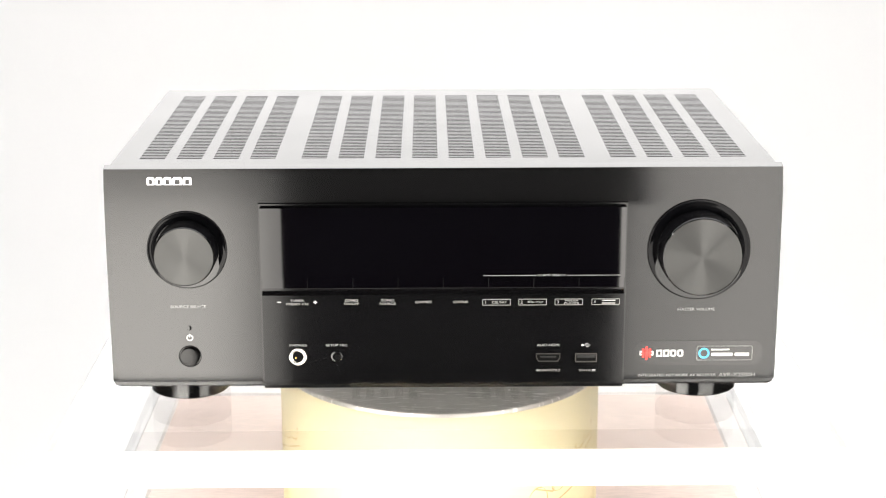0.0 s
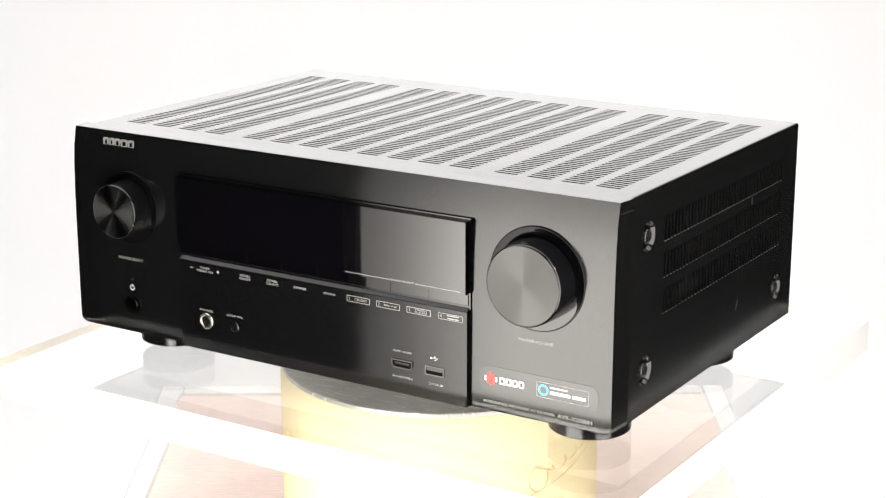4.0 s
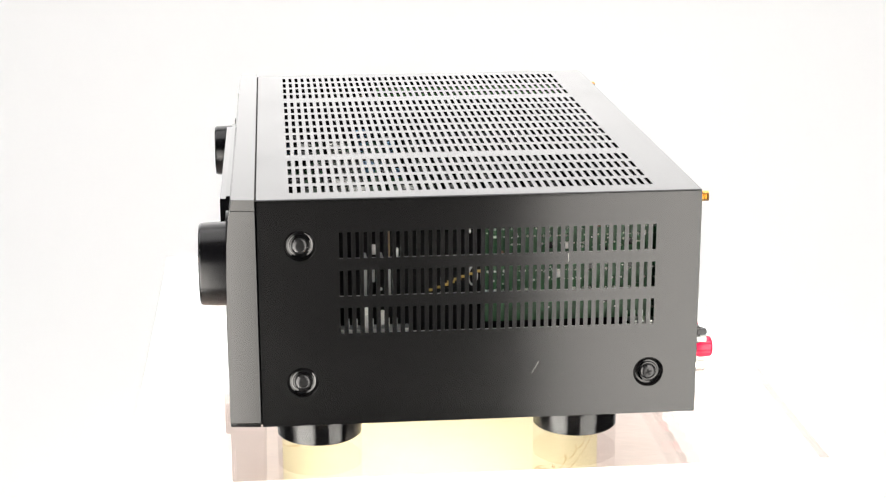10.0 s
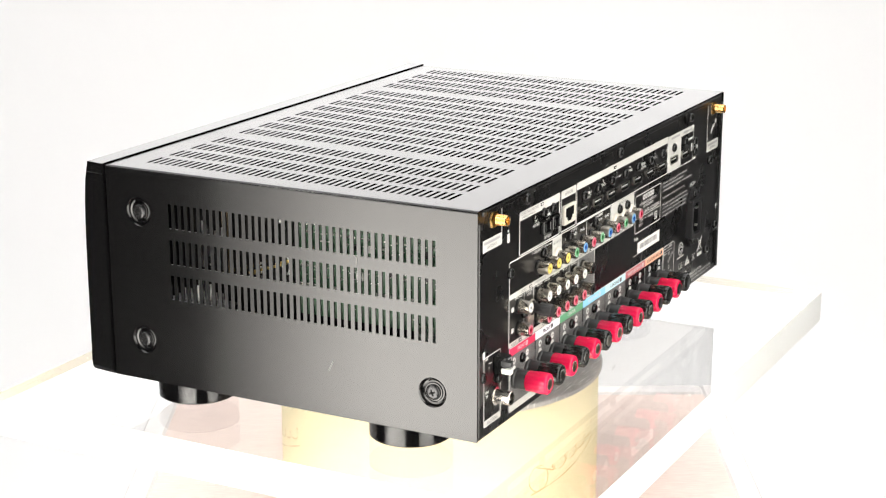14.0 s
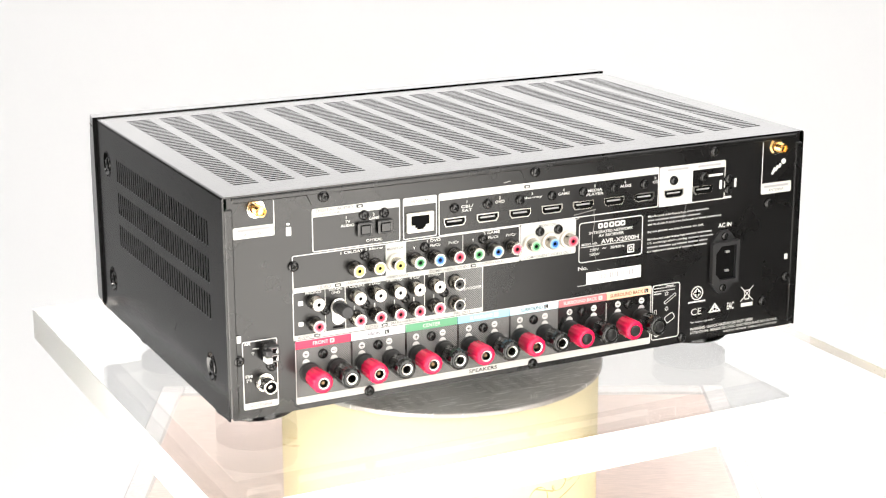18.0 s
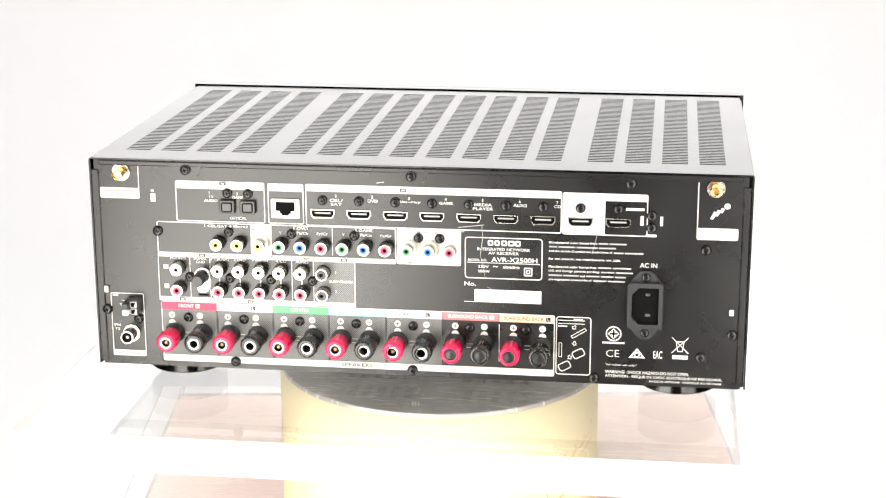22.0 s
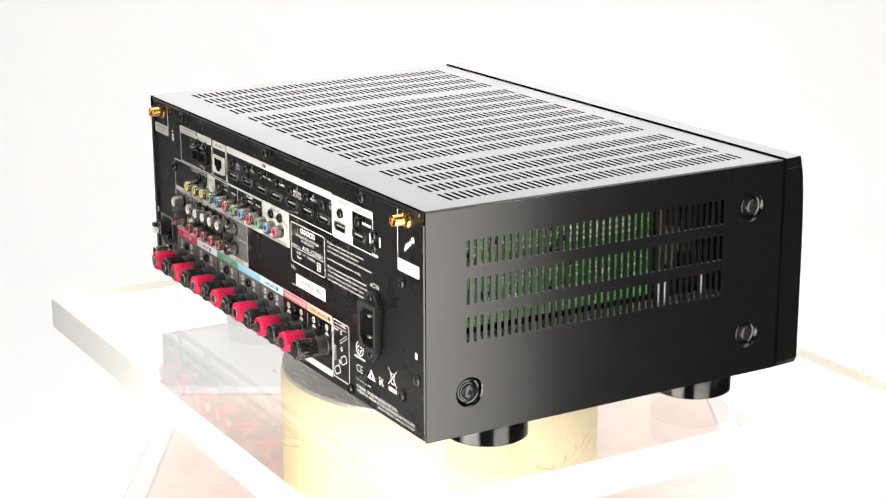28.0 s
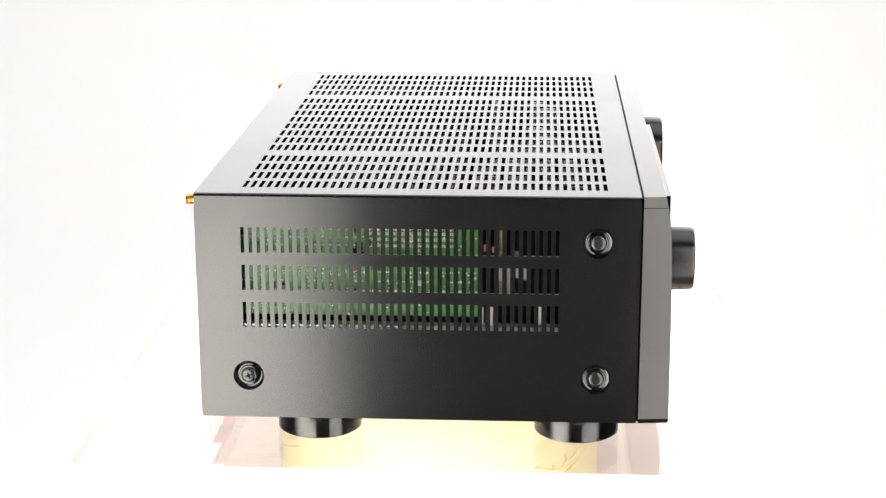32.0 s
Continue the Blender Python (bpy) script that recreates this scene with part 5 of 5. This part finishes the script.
    part("inlet_floor", outline_prism(bms(), recess, BACK_Y + 0.0025, BACK_Y + 0.0028), HOLE, inlet)
    for zz in (0.0841, 0.0703):
        part("pin", box(bms(), -0.1544, -0.1512, BACK_Y + 0.0028, BACK_Y + 0.0050, zz - 0.0007, zz + 0.0007, 0.0003), SILVER, inlet)
    for zz in (0.0950, 0.0575):
        cross_screw(rec, (-0.1512, BACK_Y + 0.0024, zz), "y", 0.0029, 0.0016, REAR_SCREW)

    # approval marks and warnings
    disc_print(rec, -0.1312, 0.0555, 0.0051, y, name="approval_mark", hole=0.86)
    part("approval_mark", outline_prism(bms(), [(-0.1312, 0.0592), (-0.1275, 0.0555), (-0.1312, 0.0518), (-0.1349, 0.0555)], y, y + 0.0001), PRINT, rec)
    patch(rec, -0.1318, -0.1306, 0.0528, 0.0582, y + 0.0001, BLACK, "approval_mark")
    patch(rec, -0.1285, -0.1339, 0.0549, 0.0561, y + 0.0001, BLACK, "approval_mark")
    patch(rec, -0.1240, -0.1384, 0.0487, 0.0498, y, name="printed_bar")
    word("CE", -0.1309, 0.0420, 0.0048, 0.0085, b=-0.01)
    tri = [(-0.1467, 0.0462), (-0.1413, 0.0394), (-0.1521, 0.0394)]
    part("approval_mark", ring_prism(bms(), tri, [(-0.1467 + (a + 0.1467) * 0.62, 0.0417 + (b - 0.0417) * 0.62) for a, b in tri], y, y + 0.0001), PRINT, rec)
    disc_print(rec, -0.1467, 0.0416, 0.0018, y, name="approval_mark", hole=0.6)
    word("EAC", -0.1602, 0.0422, 0.0052, 0.0058)
    part("bin_mark", ring_prism(bms(), [(-0.1716, 0.0520), (-0.1772, 0.0520), (-0.1762, 0.0448), (-0.1726, 0.0448)], [(-0.1722, 0.0514), (-0.1766, 0.0514), (-0.1757, 0.0454), (-0.1731, 0.0454)], y, y + 0.0001), PRINT, rec)
    for s in (-1, 1):
        b = bms()
        outline_prism(b, [(-0.1744 - s * 0.0056, 0.0546), (-0.1744 - s * 0.0052, 0.0548), (-0.1744 + s * 0.0056, 0.0440), (-0.1744 + s * 0.0052, 0.0437)], y, y + 0.00015)
        part("bin_mark", b, PRINT, rec)
    patch(rec, -0.1696, -0.1796, 0.0398, 0.0424, y, name="bin_mark")
    word("\"for indoor use only.\"", -0.1262, 0.0341, 0.0018, 0.0205, al="LEFT")
    word("WARNING : SHOCK HAZARD-DO NOT OPEN.", -0.1262, 0.0294, 0.0021, 0.0545, al="LEFT")
    word("ATTENTION : RISQUE DE CHOC ELECTRIQUE-NE PAS OUVRIR.", -0.1262, 0.0264, 0.0021, 0.0760, al="LEFT")
    word("MADE IN VIETNAM   FABRIQUE AU VIETNAM", -0.1552, 0.0236, 0.0016, 0.0465, al="LEFT")

    # wiring picture
    outline(rec, -0.0936, -0.1166, 0.0259, 0.0660, y, r=0.0020)
    patch(rec, -0.1050, -0.1110, 0.0640, 0.0646, y, name="picture_line")
    for z0 in (0.0610, 0.0632):
        patch(rec, -0.0948, -0.1125, z0, z0 + 0.0004, y, name="picture_line")
    patch(rec, -0.0948, -0.1010, 0.0590, 0.0598, y, name="picture_line")
    for (px, pz, l, a) in ((-0.1085, 0.0548, 0.0110, 32), (-0.0966, 0.0430, 0.0100, 90)):
        ob = part("picture_pin", ring_prism(bms(), round_rect(-l / 2, l / 2, -0.0011, 0.0011, 0.0004, 2), round_rect(-l / 2 + 0.0004, l / 2 - 0.0004, -0.0007, 0.0007, 0.0002, 2), y, y + 0.0001), PRINT, rec)
        ob.matrix_local = Matrix.Translation((px, 0, pz)) @ Matrix.Rotation(radians(a), 4, "Y")
    for px, pz in ((-0.1085, 0.0408), (-0.0995, 0.0318)):
        ob = part("picture_post", ring_prism(bms(), round_rect(-0.0042, 0.0042, -0.0028, 0.0028, 0.0018, 3), round_rect(-0.0036, 0.0036, -0.0022, 0.0022, 0.0014, 3), y, y + 0.0001), PRINT, rec)
        ob.matrix_local = Matrix.Translation((px, 0, pz)) @ Matrix.Rotation(radians(28), 4, "Y")
        for k in range(3):
            bar = part("picture_post", outline_prism(bms(), [(-0.0026 + 0.002 * k, -0.0022), (-0.0020 + 0.002 * k, -0.0022), (-0.0020 + 0.002 * k, 0.0022), (-0.0026 + 0.002 * k, 0.0022)], y, y + 0.0001), PRINT, rec)
            bar.matrix_local = ob.matrix_local

    for px, pz, a in ((-0.1055, 0.0588, -40), (-0.1058, 0.0478, -10), (-0.1028, 0.0382, 35)):
        arrow = [(-0.0008, 0.0014), (0.0008, 0.0014), (0.0008, 0.0), (0.0018, 0.0), (0.0, -0.0018), (-0.0018, 0.0), (-0.0008, 0.0)]
        ob = part("picture_arrow", ring_prism(bms(), arrow, [(0.62 * u, 0.62 * v) for u, v in arrow], y, y + 0.0001), PRINT, rec)
        ob.matrix_local = Matrix.Translation((px, 0, pz)) @ Matrix.Rotation(radians(a), 4, "Y")

    # panel screws and plain cut-outs
    for x, z in ((0.1514, 0.1574), (0.0015, 0.1571), (-0.1400, 0.1565), (0.0014, 0.0247), (0.1220, 0.0254), (-0.1189, 0.0247), (-0.1878, 0.0416), (-0.1888, 0.1140), (-0.2074, 0.0576), (0.2097, 0.0593), (0.1722, 0.1152), (0.1882, 0.0532)):
        cross_screw(rec, (x, BACK_Y + (0.0009 if z > 0.15 else 0), z), "y", 0.0035, 0.0025, REAR_SCREW)
    white_gap = PRINT
    for x, z, w, h in ((0.1745, 0.1378, 0.0034, 0.0056), (0.2096, 0.0735, 0.0028, 0.0046), (-0.2064, 0.0730, 0.0028, 0.0040), (0.1748, 0.1424, 0.0020, 0.0014)):
        patch(rec, x - w / 2, x + w / 2, z - h / 2, z + h / 2, y + 0.0012 if abs(x) > 0.2 else y, white_gap, "spacer_tab", 0.0004)

    # scratches in the paint
    scratch = surface("bare_scratch", (0.35, 0.34, 0.33), 0.4, metal=0.6)
    for pts, w in (([(-0.0444, 0.1262), (-0.0452, 0.1180), (-0.0436, 0.1060), (-0.0470, 0.0900)], 0.00018), ([(-0.0330, 0.1215), (-0.0300, 0.1208)], 0.00025), ([(0.0245, 0.1520), (0.0195, 0.1528)], 0.00025), ([(-0.0290, 0.1240), (-0.0460, 0.1262)], 0.0002), ([(-0.0480, 0.0845), (-0.0510, 0.0830)], 0.00025), ([(-0.1190, 0.1215), (-0.1160, 0.1090)], 0.00015)):
        verts, faces = [], []
        for a, b in pts:
            verts += [(a - w, y + 0.0004, b - w), (a + w, y + 0.0004, b + w)]
        faces = [(2 * i, 2 * i + 1, 2 * i + 3, 2 * i + 2) for i in range(len(pts) - 1)]
        part("scratch", (verts, [], faces), scratch, rec)


# ---- what shows through the slots ----
def build_inside(rec):
    # Left board's green lightened to paint the light falling through the slots.
    green = surface("brightened_green_board", (0.085, 0.30, 0.065), 0.35, grain=0.3, grain_scale=300, blotch=0.3, blotch_scale=60)
    deep = surface("dark_green_board", (0.013, 0.065, 0.022), 0.4, grain=0.3, grain_scale=300)
    alu = surface("black_heatsink", (0.02, 0.02, 0.02), 0.4)
    rng = random.Random(11)
    BROWN = surface("brown_component", (0.20, 0.10, 0.05), 0.5)
    # Solder kept pale and hardly metallic, to paint in its sparkle.
    TIN = surface("tin_solder", (0.88, 0.88, 0.84), 0.28, metal=0.3)
    left = part("circuit_board", box(bms(), -0.2040, -0.2024, -0.0350, 0.1200, 0.0840, 0.1560), green, rec, "green circuit board with solder joints")
    right = part("circuit_board", box(bms(), 0.2024, 0.2040, 0.0050, 0.1200, 0.0800, 0.1560), deep, rec, "dark green circuit board with solder joints")

    def joints(parent, x, s, y0, y1, z0, z1, n):
        verts, faces = [], []
        for _ in range(n):
            row = rng.random() < 0.6
            y = rng.uniform(y0, y1)
            z = rng.choice((0.100, 0.106, 0.112, 0.129, 0.134, 0.139, 0.144)) if row else rng.uniform(z0, z1)
            r = rng.uniform(0.0004, 0.0011)
            k = len(verts)
            verts += [(x, y - r, z), (x, y, z - r), (x, y + r, z), (x, y, z + r), (x + s * r * 1.3, y, z)]
            faces += [(k, k + 1, k + 4), (k + 1, k + 2, k + 4), (k + 2, k + 3, k + 4), (k + 3, k, k + 4)]
        ob = part("solder_joints", (verts, [], faces), TIN, parent)
        tagged(ob, kind="stuff")

    joints(left, -0.2041, -1, -0.0340, 0.1190, 0.084, 0.150, 700)
    joints(right, 0.2041, 1, 0.0070, 0.1190, 0.082, 0.154, 330)
    part("transformer", box(bms(), 0.0800, 0.1750, -0.1150, -0.0300, 0.0225, 0.1150, 0.004), STEEL, rec)
    for i in range(24):
        y = -0.0150 + i * 0.0040
        part("heatsink_fin", box(bms(), -0.1700, 0.1750, y, y + 0.0012, 0.0225, 0.1300), alu, rec)
    part("upper_board", box(bms(), -0.1650, 0.0600, -0.1150, -0.0250, 0.1180, 0.1196), deep, rec)
    for _ in range(34):
        x, y = rng.uniform(-0.16, 0.055), rng.uniform(-0.110, -0.030)
        r, h = rng.choice((0.003, 0.004, 0.006)), rng.uniform(0.006, 0.020)
        c = part("capacitor", lathe(bms(), [(r, 0), (r, h), (r * 0.85, h + 0.0006), (0, h + 0.0006)], (x, y, 0.1196), "z", 14), rng.choice((BLACK, BLACK, STEEL, BLU)), rec, smooth=40)
    # White blocks added where pale patches show through the top slots.
    for x, y, z0, a, c in ((0.1500, -0.0680, 0.1160, 0.011, 0.006), (0.1240, -0.0770, 0.1160, 0.008, 0.006), (0.0500, -0.0680, 0.1198, 0.012, 0.007), (0.0020, -0.0760, 0.1198, 0.010, 0.006), (0.1450, -0.0360, 0.1160, 0.010, 0.004)):
        part("white_block", box(bms(), x - a, x + a, y - c, y + c, z0, 0.1530, 0.0008), WHT, rec, "plain white block under the top slots")
    slot = lambda k: -0.0822 + 0.00491 * k
    for sx, yy, z, h in ((1, -0.0665, 0.0835, 0.0120), (-1, -0.0363, 0.0860, 0.0130), (-1, -0.0421, 0.0860, 0.0130), (-1, -0.0717, 0.0870, 0.0120), (1, -0.0624, 0.1303, 0.0060), (1, -0.0575, 0.0870, 0.0090)):
        part("plastic_stud", box(bms(), sx * 0.2110 - 0.001, sx * 0.2110 + 0.001, yy - 0.0013, yy + 0.0013, z - h / 2, z + h / 2, 0.0003), WHT, rec)
    for i in range(7):
        part("contact_pin", box(bms(), 0.2090, 0.2106, -0.0792 + 0.00491 * i, -0.0776 + 0.00491 * i, 0.0800, 0.0862, 0.0003), TIN, rec)
    for i in range(3):
        part("contact_pin", box(bms(), 0.2090, 0.2106, 0.0938 + 0.00491 * i, 0.0954 + 0.00491 * i, 0.0795, 0.0862, 0.0003), TIN, rec)
    for i in range(5):
        part("contact_pin", box(bms(), 0.2064, 0.2078, -0.0213, -0.0199, 0.0970 + 0.0030 * i, 0.0983 + 0.0030 * i), TIN, rec)
    # chips and parts on the outer faces of both boards
    for owner, x, s, y0, n in ((left, -0.2041, -1, -0.030, 34), (right, 0.2041, 1, 0.010, 18)):
        for _ in range(n):
            yy, z = rng.uniform(y0, 0.114), rng.uniform(0.088, 0.148)
            w, h, d = rng.uniform(0.0015, 0.0060), rng.uniform(0.0015, 0.0050), rng.uniform(0.0008, 0.0022)
            part("board_component", box(bms(), min(x, x + s * d), max(x, x + s * d), yy, yy + w, z, z + h), rng.choice((BLACK, BLACK, deep, BROWN, BLACK, WHT)), owner)
    # tall tan coil former and small parts near the slots on each side
    tan = surface("tan_phenolic", (0.34, 0.24, 0.13), 0.5, grain=0.3, grain_scale=400)
    for sx, yy, w in ((1, -0.0532, 0.0032), (-1, -0.0482, 0.0030)):
        part("coil_former", box(bms(), min(sx * 0.1955, sx * 0.1995), max(sx * 0.1955, sx * 0.1995), yy - w / 2, yy + w / 2, 0.0900, 0.1490, 0.0004), tan, rec, "tan phenolic board seen edge-on")
    for sx, yy, z, w, h, m in ((1, -0.0482, 0.1268, 0.0024, 0.0058, WHT), (1, -0.0040, 0.1400, 0.0026, 0.0038, WHT), (1, -0.0670, 0.0890, 0.0026, 0.0120, WHT), (1, -0.0580, 0.1040, 0.0020, 0.0014, TIN),
                               (-1, -0.0384, 0.1290, 0.0022, 0.0040, RDP), (-1, -0.0433, 0.1280, 0.0020, 0.0034, RDP), (-1, -0.0580, 0.1150, 0.0022, 0.0090, STEEL), (-1, -0.0629, 0.1145, 0.0022, 0.0100, STEEL), (-1, -0.0531, 0.1150, 0.0024, 0.0090, STEEL), (1, -0.0670, 0.1120, 0.0016, 0.0130, STEEL), (1, -0.0622, 0.1135, 0.0016, 0.0060, STEEL)):
        part("small_component", box(bms(), min(sx * 0.2055, sx * 0.2085), max(sx * 0.2055, sx * 0.2085), yy - w / 2, yy + w / 2, z - h / 2, z + h / 2, 0.0004), m, rec)
    part("cable_clip", ring_prism(bms(), [(-0.0012 + 0.0030 * math.cos(a), 0.1105 + 0.0062 * math.sin(a)) for a in [radians(12 * k) for k in range(30)]], [(-0.0012 + 0.0022 * math.cos(a), 0.1105 + 0.0054 * math.sin(a)) for a in [radians(12 * k) for k in range(30)]], 0.2050, 0.2075), STEEL, rec).matrix_local = Matrix(((0, 1, 0, 0), (1, 0, 0, 0), (0, 0, 1, 0), (0, 0, 0, 1)))
    # even rows of soldered contacts, their sparkle painted as a pale tone
    verts, faces = [], []
    for r in range(4):
        for c in range(23):
            yy, z, q = -0.0190 + 0.00245 * c, 0.1290 + 0.0038 * r, 0.0010
            k = len(verts)
            verts += [(-0.2042, yy - q, z - q), (-0.2042, yy + q, z - q), (-0.2042, yy + q, z + q), (-0.2042, yy - q, z + q), (-0.2056, yy, z)]
            faces += [(k, k + 1, k + 4), (k + 1, k + 2, k + 4), (k + 2, k + 3, k + 4), (k + 3, k, k + 4)]
    tagged(part("contact_rows", (verts, [], faces), surface("painted_sparkle", (0.80, 0.82, 0.60), 0.35), left), kind="stuff")
    wire = bms()
    for i in range(8):
        box(wire, 0.2068, 0.2078, -0.0290 + i * 0.004, -0.0245 + i * 0.004, 0.1018 + 0.0016 * i, 0.1032 + 0.0016 * i)
    part("wire", wire, surface("ochre_wire", (0.42, 0.28, 0.06), 0.5), rec, "thin yellow wire")
    for s, y0, y1 in ((1, -0.0850, -0.0400), (1, 0.0960, 0.1120), (-1, -0.0850, 0.1120)):
        part("side_rail", box(bms(), min(s * 0.2060, s * 0.2150), max(s * 0.2060, s * 0.2150), y0, y1, 0.0790, 0.0808), STEEL, rec)
    for s, k0, k1 in ((1, 3, 7), (-1, 4, 9)):
        for k in range(k0, k1):
            part("component", box(bms(), min(s * 0.198, s * 0.206), max(s * 0.198, s * 0.206), slot(k) - 0.0018, slot(k) + 0.0012, 0.100 + 0.008 * (k % 3), 0.116 + 0.009 * (k % 2), 0.0005), rng.choice((BLACK, STEEL, BROWN)), rec)


def build_marks(rec):
    """A short pale scuff on one side."""
    scuff = surface("pale_scuff", (0.16, 0.16, 0.15), 0.5)
    x = SIDE_X + 0.0002
    part("scuff", ([(x, 0.0345, 0.0500), (x, 0.0351, 0.0500), (x, 0.0388, 0.0570), (x, 0.0384, 0.0572)], [], [(0, 1, 2, 3)]), scuff, rec)
    part("scuff", ([(x, 0.0560, 0.1210), (x, 0.0566, 0.1210), (x, 0.0566, 0.1262), (x, 0.0560, 0.1262)], [], [(0, 1, 2, 3)]), scuff, rec)


build_studio()
build_stand()
PLATTER, PLATE = build_turning_plates()
RECEIVER = build_receiver()


def motions():
    for ob in (RECEIVER, PLATE, PLATTER):
        walk(ob, [(t, pose(0, 0, 0, 0, 0, -a)) for t, a in TURN])


motions()
